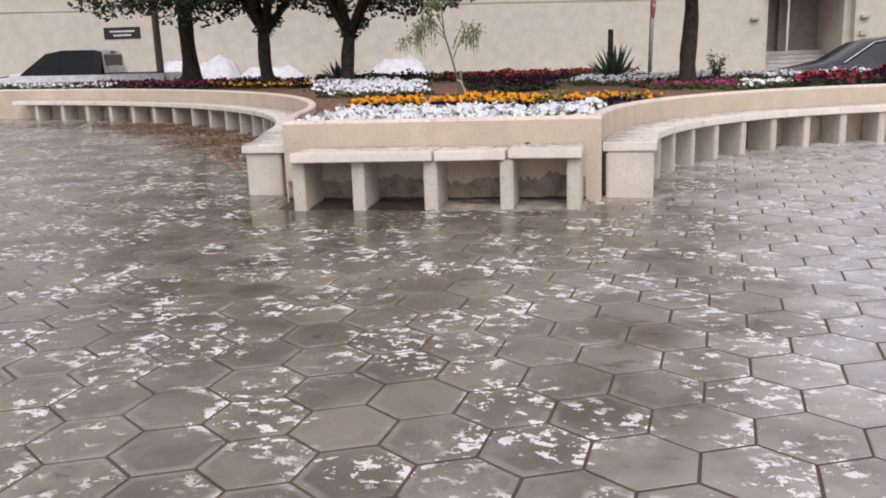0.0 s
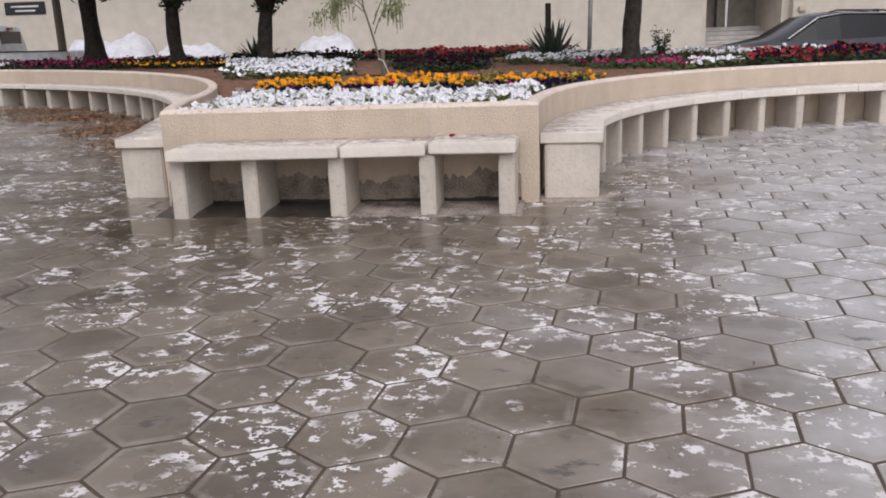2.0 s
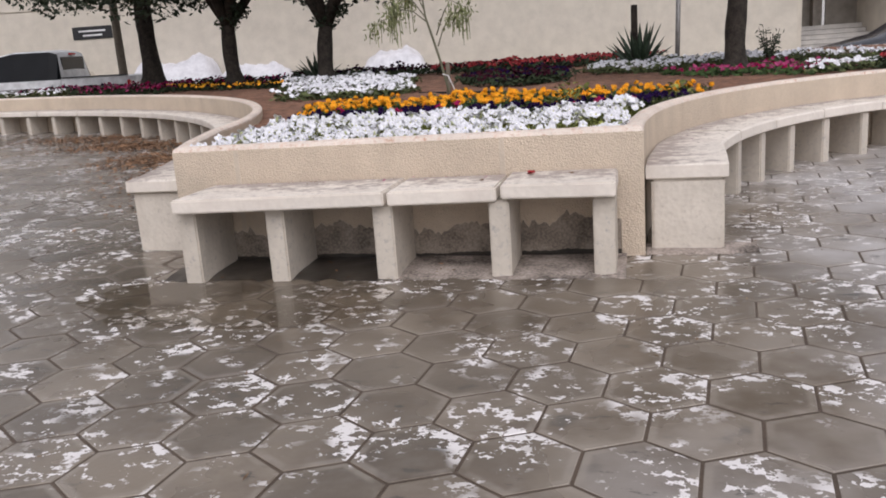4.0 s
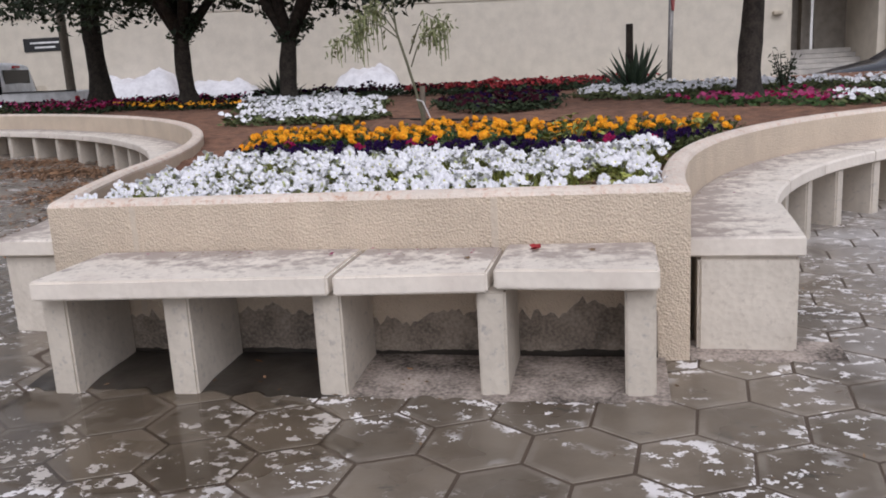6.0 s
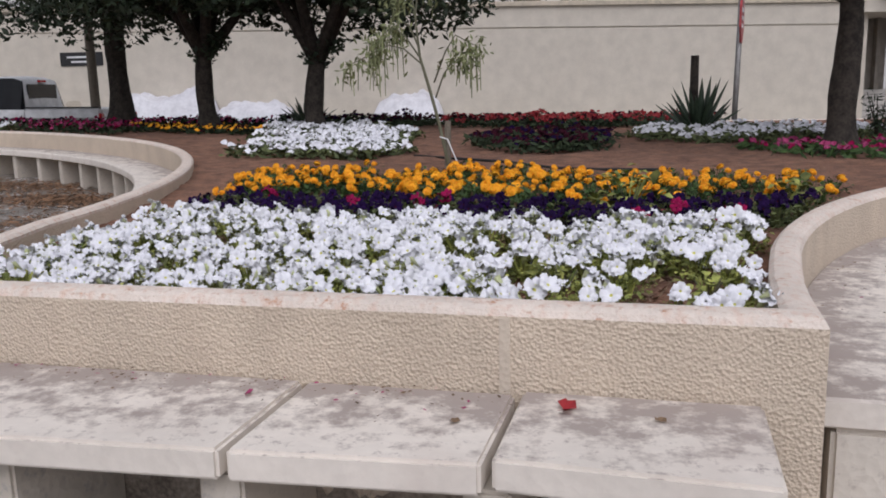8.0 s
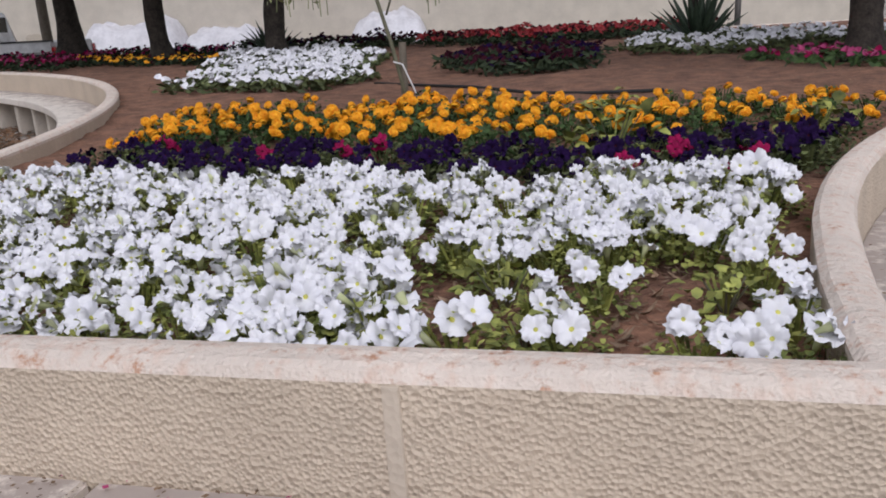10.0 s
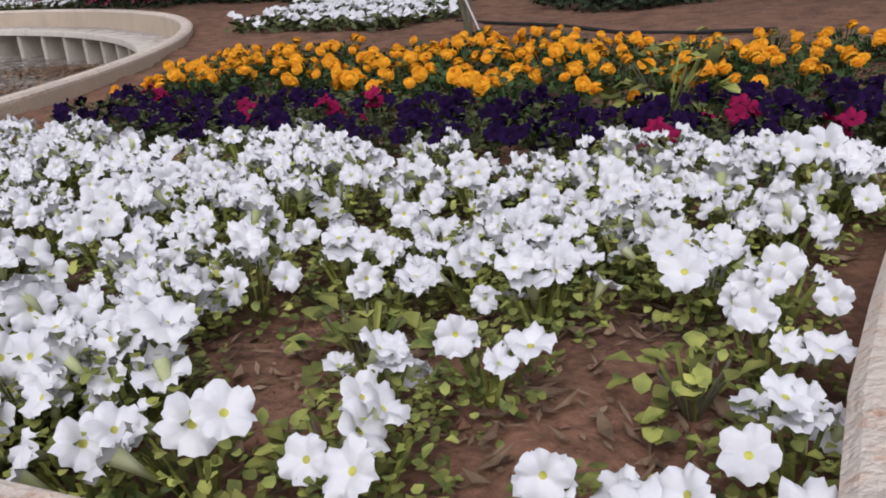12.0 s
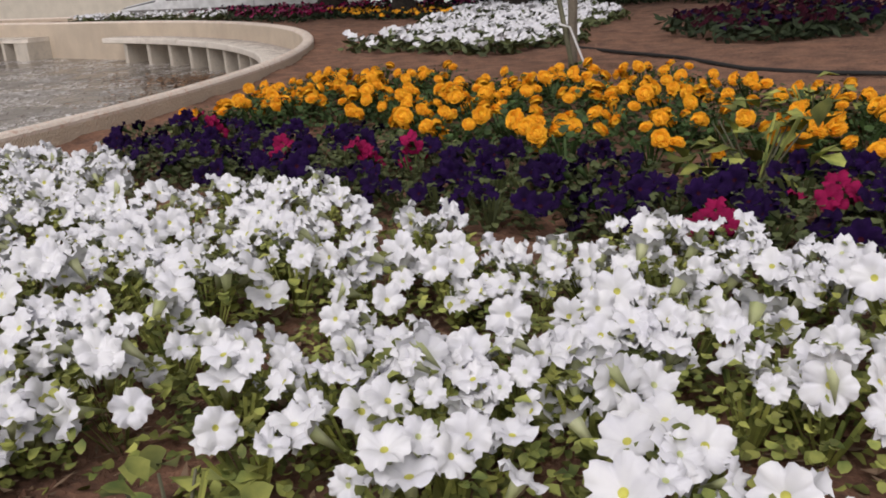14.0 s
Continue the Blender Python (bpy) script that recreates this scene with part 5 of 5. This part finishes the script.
def wheel(parent, x, y, r):
    rim_side = -1 if y < 0 else 1
    t = part("wheel", tube([(x, y - 0.11, r), (x, y - 0.09, r), (x, y + 0.09, r), (x, y + 0.11, r)], [r * 0.9, r, r, r * 0.9], 22), M_RUBBER, parent, "black tyre")
    part("rim", tube([(x, y + rim_side * 0.10, r), (x, y + rim_side * 0.118, r)], [r * 0.66, r * 0.6], 16), M_ALLOY, t, "alloy rim")
    for k in range(5):
        a = k * 1.2566
        part("spoke", tube([(x, y + rim_side * 0.12, r), (x + math.cos(a) * r * 0.6, y + rim_side * 0.12, r + math.sin(a) * r * 0.6)], [0.035, 0.03], 6), M_ALLOY, t)


def vehicle(name, label, s, v, paint, outline, wheels, lamps, pickup=False):
    """outline: rows of x, sill, belt, roof, half width low, half width at the roof (front at negative x)."""
    t = thing(name, label, "car")
    t.matrix_basis = STREET @ Matrix.Translation((s, v, street_z(s) + ROAD_DROP)) @ pose(0, 0, 0, 0, math.degrees(math.atan(-FALL)), 0)
    rings = []
    for x, sill, belt, roof, w, wr in outline:
        bulge = w * 1.0
        half = [(-w * 0.92, sill), (-bulge, sill + (belt - sill) * 0.35), (-bulge, sill + (belt - sill) * 0.7), (-w * 0.96, belt), (-wr, roof - 0.02), (-wr * 0.85, roof + 0.015), (0, roof + 0.03)]
        pts = [(x, a, z) for a, z in half]
        pts += [(x, -a, z) for x, a, z in reversed(pts[:-1])]
        rings.append(pts)
    shell = loft(rings, 0, 3)
    for lo, hi in ((4, 8), (9, 12)):
        part_shape = loft(rings, lo, hi)
        shell.add(part_shape.v, part_shape.f)
    for ring in (rings[0], rings[-1]):
        shell.add(ring, [tuple(range(len(ring)))])
    part("body", shell, paint, t, "", None, True)
    for lo in (3, 8):
        glass = loft(rings, lo, lo + 1)
        solid = Shape()
        for f in glass.f:
            h = max(glass.v[i][2] for i in f) - min(glass.v[i][2] for i in f)
            if h > 0.16:
                solid.add([glass.v[i] for i in f], [(0, 1, 2, 3)])
        part("side_window", solid, M_DARKGLASS, t, "dark side glass", None, True)
        rest = Shape()
        for f in glass.f:
            h = max(glass.v[i][2] for i in f) - min(glass.v[i][2] for i in f)
            if h <= 0.16:
                rest.add([glass.v[i] for i in f], [(0, 1, 2, 3)])
        if rest.f:
            part("shoulder", rest, paint, t)
    for x in wheels[:2]:
        for y in (-0.82, 0.82):
            wheel(t, x, y, wheels[2])
    for x, y, z, dx, dz in lamps:
        part("tail_lamp", block(x - dx, x + dx, y - 0.16, y + 0.16, z - dz, z + dz, 0.02), M_TAIL, t, "red tail lamp")
    return t


suv = vehicle("suv", "dark blue estate car with chrome window trim on the road", 0.8, -8.2, M_CARDARK,
              [(-2.42, 0.42, 0.62, 0.66, 0.74, 0.6), (-2.25, 0.25, 0.78, 0.82, 0.88, 0.74), (-1.3, 0.24, 0.98, 1.02, 0.95, 0.80), (-0.95, 0.24, 1.02, 1.1, 0.95, 0.78),
               (-0.25, 0.24, 1.02, 1.52, 0.95, 0.70), (0.3, 0.24, 1.03, 1.62, 0.95, 0.71), (0.9, 0.24, 1.05, 1.64, 0.95, 0.71), (1.5, 0.24, 1.08, 1.60, 0.95, 0.70),
               (1.95, 0.26, 1.12, 1.50, 0.94, 0.67), (2.2, 0.3, 1.1, 1.2, 0.92, 0.72), (2.42, 0.45, 0.92, 0.98, 0.86, 0.7)], (-1.5, 1.45, 0.36),
              [(2.3, -0.72, 0.98, 0.12, 0.07), (2.3, 0.72, 0.98, 0.12, 0.07)])
part("window_trim", tube([(-0.95, -0.93, 1.06), (-0.2, -0.745, 1.52), (0.4, -0.735, 1.61), (1.5, -0.735, 1.59), (1.9, -0.72, 1.45), (1.75, -0.86, 1.2), (1.5, -0.925, 1.09)], [0.020] * 7, 6), M_CHROME, suv, "chrome window trim")
part("roof_rail", tube([(0.1, -0.62, 1.63), (0.3, -0.62, 1.68), (1.4, -0.62, 1.66), (1.6, -0.62, 1.6)], [0.018] * 4, 6), M_BLACKPAINT, suv)
part("rear_window", Shape().add([(1.99, -0.58, 1.47), (1.99, 0.58, 1.47), (2.23, 0.64, 1.18), (2.23, -0.64, 1.18)], [(0, 1, 2, 3)]), M_DARKGLASS, suv)
part("roof_fin", block(1.5, 1.66, -0.02, 0.02, 1.6, 1.7, 0.01), M_CARDARK, suv)

truck = vehicle("pickup_truck", "white double-cab pickup truck on the road", -19.5, -6.0, M_CARWHITE,
                [(-2.62, 0.5, 0.78, 0.82, 0.76, 0.62), (-2.45, 0.35, 0.95, 1.0, 0.87, 0.74), (-1.5, 0.35, 1.08, 1.14, 0.9, 0.78), (-1.2, 0.35, 1.1, 1.18, 0.9, 0.76),
                 (-0.55, 0.35, 1.1, 1.68, 0.9, 0.66), (-0.1, 0.35, 1.1, 1.76, 0.9, 0.68), (0.75, 0.35, 1.1, 1.76, 0.9, 0.68), (0.95, 0.35, 1.1, 1.70, 0.9, 0.68),
                 (1.02, 0.35, 1.1, 1.14, 0.9, 0.8)], (-1.6, 1.55, 0.38), [])
part("load_bed", block(1.02, 2.62, -0.88, -0.80, 0.45, 1.12, 0.03), M_CARWHITE, truck)
part("load_bed", block(1.02, 2.62, 0.80, 0.88, 0.45, 1.12, 0.03), M_CARWHITE, truck)
part("bed_floor", block(1.0, 2.6, -0.8, 0.8, 0.5, 0.62, 0.01), M_BLACKPAINT, truck)
part("tailgate", block(2.56, 2.64, -0.8, 0.8, 0.5, 1.1, 0.02), M_CARWHITE, truck)
part("bed_rail", block(1.03, 2.6, -0.89, -0.79, 1.122, 1.15, 0.01), M_BLACKPAINT, truck)
part("rear_window", block(0.97, 1.0, -0.6, 0.6, 1.2, 1.62, 0.01), M_DARKGLASS, truck)
part("brake_lamp", block(0.96, 1.03, -0.13, 0.13, 1.66, 1.71, 0.01), M_TAIL, truck)
part("side_stripe", block(-2.2, 2.5, -0.912, -0.903, 0.86, 0.93, 0.001), M_STEEL, truck)
for y in (-0.84, 0.84):
    part("tail_lamp", block(2.6, 2.66, y - 0.07, y + 0.07, 0.75, 1.02, 0.015), M_TAIL, truck, "red tail lamp")


# ---- wet film, litter and petals ----
def water():
    m = bpy.data.materials.new("standing_water")
    m.use_nodes = True
    n, l = m.node_tree.nodes, m.node_tree.links
    b = n["Principled BSDF"]
    b.inputs["Base Color"].default_value = (0.72, 0.68, 0.62, 1)
    b.inputs["Roughness"].default_value = 0.07
    b.inputs["IOR"].default_value = 1.33
    b.inputs["Transmission Weight"].default_value = 1.0
    t, bp = n.new("ShaderNodeTexNoise"), n.new("ShaderNodeBump")
    t.inputs["Scale"].default_value = 7
    bp.inputs["Strength"].default_value, bp.inputs["Distance"].default_value = 0.06, 0.01
    l.new(n.new("ShaderNodeNewGeometry").outputs["Position"], t.inputs["Vector"])
    l.new(t.outputs["Fac"], bp.inputs["Height"])
    l.new(bp.outputs[0], b.inputs["Normal"])
    return m


M_WATER = water()


def puddle(label, cx, cy, rx, ry, lift, seed):
    ring, n = [], 60
    for k in range(n):
        a = 2 * math.pi * k / n
        f = 1 + 0.35 * noise.noise((math.cos(a) * 1.6 + seed, math.sin(a) * 1.6, seed)) + 0.12 * noise.noise((math.cos(a) * 5, math.sin(a) * 5, seed))
        x, y = cx + rx * f * math.cos(a), cy + ry * f * math.sin(a)
        ring.append((x, y, ground_z(cx, cy) + lift + 0.6 * (ground_z(x, y) - ground_z(cx, cy))))
    ob = part("puddle", Shape().add(ring, [tuple(range(n))]), M_WATER)
    ob.visible_shadow = False
    return tagged(ob, label, "puddle", "", "structure")


puddle("shallow rain puddle in front of the bench", -1.6, 6.98, 1.0, 0.45, 0.006, 7)

# silt and damp tones also carry the shade under the bench in their colour
M_SILT_SHADE = material("shaded_wet_silt", (0.05, 0.042, 0.034), 0.3, (0.022, 0.018, 0.015), 6, 0.6, 0.15, 25)
M_DAMP_SHADE = material("damp_shaded_render", (0.40, 0.335, 0.27), 0.7, (0.13, 0.105, 0.085), 6, 0.7, 0.5, 70)
M_DUST = material("dried_cement_dust", (0.43, 0.365, 0.32), 0.8, (0.055, 0.044, 0.036), 5, 0.7, 0.4, 60)


def sheet(name, label, x0, x1, y0, y1, mat, seed, lift):
    vs, fs, nx, ny = [], [], 60, 14
    for j in range(ny + 1):
        for i in range(nx + 1):
            u, v = i / nx, j / ny
            x, y = x0 + (x1 - x0) * u, y0 + (y1 - y0) * v - (1 - v) * (0.05 * noise.noise((u * 5, seed, 0)) + 0.05 * noise.noise((u * 17, seed, 3)))
            vs.append((x, y, ground_z(x, y) + lift * min(1, v * 4) + 0.002 + 0.012 * v + 0.004 * min(1, v * 4) * noise.noise((x * 8, y * 8, seed))))
    for j in range(ny):
        for i in range(nx):
            fs.append((j * (nx + 1) + i, j * (nx + 1) + i + 1, (j + 1) * (nx + 1) + i + 1, (j + 1) * (nx + 1) + i))
    return tagged(part(name, Shape().add(vs, fs), mat, None, "", None, True), label, name.replace("_", " "), "", "stuff")


# wet silt, its dark colour partly painted shade beneath the seat
sheet("silt", "wet silt under the bench, darkened for the shade there", -2.3, -0.82, 7.36, 7.79, M_SILT_SHADE, 3, 0.012)
sheet("cement_dust", "pale cement crust at the foot of the end block", 0.61, 1.25, 7.84, 8.05, M_DUST, 6, 0.006)
sheet("cement_dust", "pale dried cement dust under the bench", -0.83, 0.5, 7.36, 7.81, M_DUST, 4, 0.010)


def litter(name, label, spots, size, mat, seed):
    rng = random.Random(seed)
    s = Shape()
    for (cx, cy, rx, ry, count) in spots:
        for _ in range(count):
            x, y = cx + rng.gauss(0, rx), cy + rng.gauss(0, ry)
            if inside(x, y, DEEP):
                continue
            a, ln = rng.random() * 6.28, size * (0.5 + rng.random())
            d, q = Vector((math.cos(a), math.sin(a), rng.gauss(0, 0.15))) * ln, Vector((-math.sin(a), math.cos(a), rng.gauss(0, 0.3))) * ln * 0.35
            p = Vector((x, y, ground_z(x, y) + 0.012 + 0.012 * rng.random()))
            s.add([tuple(p - d), tuple(p + q), tuple(p + d), tuple(p - q)], [(0, 1, 2), (0, 2, 3)])
    tagged(part(name, s, mat), label, "litter", "", "stuff")


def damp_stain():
    """The wet tide mark on the wall, made taller and darker as under-bench shade."""
    for high, proud, mat, label in ((0.2, 0.004, M_DAMP_SHADE, "brownish damp tide mark low on the wall, with under-bench shade in its colour"), (0.032, 0.008, M_SILT_SHADE, "black foot of the wall, wet and with shade in its colour")):
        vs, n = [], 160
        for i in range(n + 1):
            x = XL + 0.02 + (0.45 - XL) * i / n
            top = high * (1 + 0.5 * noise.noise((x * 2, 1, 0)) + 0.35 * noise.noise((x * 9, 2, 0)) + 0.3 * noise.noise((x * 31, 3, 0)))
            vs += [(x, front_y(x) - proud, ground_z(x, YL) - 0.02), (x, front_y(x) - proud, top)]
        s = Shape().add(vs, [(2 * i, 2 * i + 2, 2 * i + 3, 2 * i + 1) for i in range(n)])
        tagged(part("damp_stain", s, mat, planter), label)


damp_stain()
DEEP = offset_poly(OUTLINE, 0.35)
litter("leaf_litter", "brown fallen leaves drifted along the curved bench", [(-8.2, 15.4, 0.8, 0.3, 1900), (-7.0, 14.3, 0.6, 0.35, 2600), (-5.6, 12.9, 0.45, 0.45, 2600), (-4.6, 11.6, 0.35, 0.5, 1200), (-4.0, 10.4, 0.25, 0.5, 350)], 0.03, M_LITTER, 91)
litter("fallen_leaves", "few red-brown leaves lying under the bench", [(-1.25, 7.62, 0.25, 0.08, 12), (-0.55, 7.68, 0.1, 0.05, 4)], 0.022, M_LITTER, 95)
litter("leaf_scraps", "small leaf scraps scattered on the wet paving", [(0, 5.5, 2.5, 2.0, 160), (-1.2, 7.5, 0.7, 0.12, 60), (1.5, 8.6, 0.8, 0.7, 60), (3.5, 9.5, 1.5, 1.0, 60)], 0.012, M_DRY, 92)


def petal(label, x, y, z, size, mat, seed):
    rng = random.Random(seed)
    s = Shape()
    for _ in range(4):
        a = rng.random() * 6.28
        d, q = Vector((math.cos(a), math.sin(a), 0.5)) * size, Vector((-math.sin(a), math.cos(a), 0.2)) * size * 0.5
        s.add([(0, 0, 0.002), tuple(d * 0.6 + q), tuple(d), tuple(d * 0.6 - q)], [(0, 1, 2, 3)])
    tagged(part("fallen_petal", s, mat, None, "", pose(x, y, z)), label, "petal", "fallen petals on the bench")


def seat_grime():
    """Leaf crumbs and petal scraps blown along the back of the seats."""
    rng = random.Random(93)
    s = Shape()
    for _ in range(520):
        if rng.random() < 0.6:
            x = -2.08 + 2.52 * rng.random()
            y = front_y(x) - 0.012 - abs(rng.gauss(0, 0.05)) - 0.18 * rng.random() ** 4
        else:
            a = 9.8 + 50 * rng.random()
            x, y = arc_right(abs(rng.gauss(0, 0.06)) + 0.015 + 0.3 * rng.random() ** 3, a, a, 1)[0]
        a, ln = rng.random() * 6.28, 0.003 + 0.007 * rng.random() ** 2
        d, q = Vector((math.cos(a), math.sin(a), 0.1)) * ln, Vector((-math.sin(a), math.cos(a), 0.2)) * ln * 0.6
        p = Vector((x, y, 0.518))
        s.add([tuple(p - d), tuple(p + q), tuple(p + d), tuple(p - q)], [(0, 1, 2, 3)], 0 if rng.random() < 0.85 else 1)
    tagged(part("seat_crumbs", s, [M_DRY, M_PINK]), "dry leaf crumbs and petal scraps on the bench seats", "litter", "", "stuff")


seat_grime()
petal("crumpled red petal lying on the bench seat", -0.04, 7.69, 0.522, 0.04, M_RED, 1)
petal("crumpled pink petal lying on the bench seat", -0.93, 7.66, 0.513, 0.025, M_PINK, 2)
petal("tiny dry leaf lying on the bench seat", -0.3, 7.58, 0.511, 0.018, M_DRY, 3)
petal("tiny dry leaf lying on the bench seat", 0.2, 7.66, 0.522, 0.018, M_DRY, 4)


# ---- paving stones ----
PITCH = 0.3736
ROW = Vector((0.99494, -0.10043))
ACROSS = Vector((0.10043, 0.99494))
START = Vector((0.507, 4.632))


def hexagon(z0, z1, chamfer, r):
    vs = []
    for rr, z in ((r, z0), (r, z1 - chamfer), (r - chamfer * 1.6, z1), (r * 0.80, z1 + 0.0008), (r * 0.5, z1 + 0.0012)):
        vs += [(rr * math.cos(radians(30 + 60 * k)), rr * math.sin(radians(30 + 60 * k)), z) for k in range(6)]
    vs.append((0, 0, z1 + 0.0012))
    fs = [(a + k, a + (k + 1) % 6, a + 6 + (k + 1) % 6, a + 6 + k) for a in (0, 6, 12, 18) for k in range(6)]
    return vs, fs + [(24 + k, 24 + (k + 1) % 6, 30) for k in range(6)]


def paving():
    vs, fs = hexagon(-0.05, 0.0, 0.0035, PITCH / math.sqrt(3) - 0.0058)
    def with_edge(me):
        """Marks how near each vertex lies to its stone's edge, and on which side of the stone."""
        count = len(me.vertices) // 31
        a, b = me.attributes.new("edge", "FLOAT", "POINT"), me.attributes.new("lean", "FLOAT", "POINT")
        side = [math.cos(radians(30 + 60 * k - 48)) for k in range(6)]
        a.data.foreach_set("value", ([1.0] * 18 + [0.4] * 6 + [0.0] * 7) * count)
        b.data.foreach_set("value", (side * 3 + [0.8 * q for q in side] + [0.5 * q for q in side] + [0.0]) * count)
        return me

    one = with_edge(Shape().add(vs, fs).mesh("paver", M_PAVER))
    rest = Shape()
    floor = thing("paving", "wet brown-grey hexagonal concrete pavers with white salt stains", "paving", kind="structure")
    rng = random.Random(11)
    tiltx = math.degrees(math.atan(0.012))
    spin = math.degrees(math.atan2(ROW.y, ROW.x))
    placed = 0
    for j in range(-36, 48):
        for i in range(-64, 46):
            c = START + ROW * PITCH * (i + 0.5 * (j % 2)) + ACROSS * PITCH * 0.866 * j
            if not (-21 < c.x < 13 and -6 < c.y < 17.6) or (c.x > 5.8 and c.y > 13.9):
                continue
            if inside(c.x, c.y, DEEP):
                continue
            m = pose(c.x, c.y, ground_z(c.x, c.y) + rng.gauss(0, 0.0006), tiltx + rng.gauss(0, 0.12), (0.86 if c.x < -2.4 else 0) + rng.gauss(0, 0.12), spin)
            if -2.6 < c.x < 3.2 and 1.6 < c.y < 7.9 and placed < 300:
                part("paver", one, None, floor, "", m)
                placed += 1
            else:
                rest.add(vs, fs, 0, m)
    part("outer_pavers", with_edge(rest.mesh("outer_pavers", M_PAVER)), None, floor)["kind"] = "stuff"


paving()
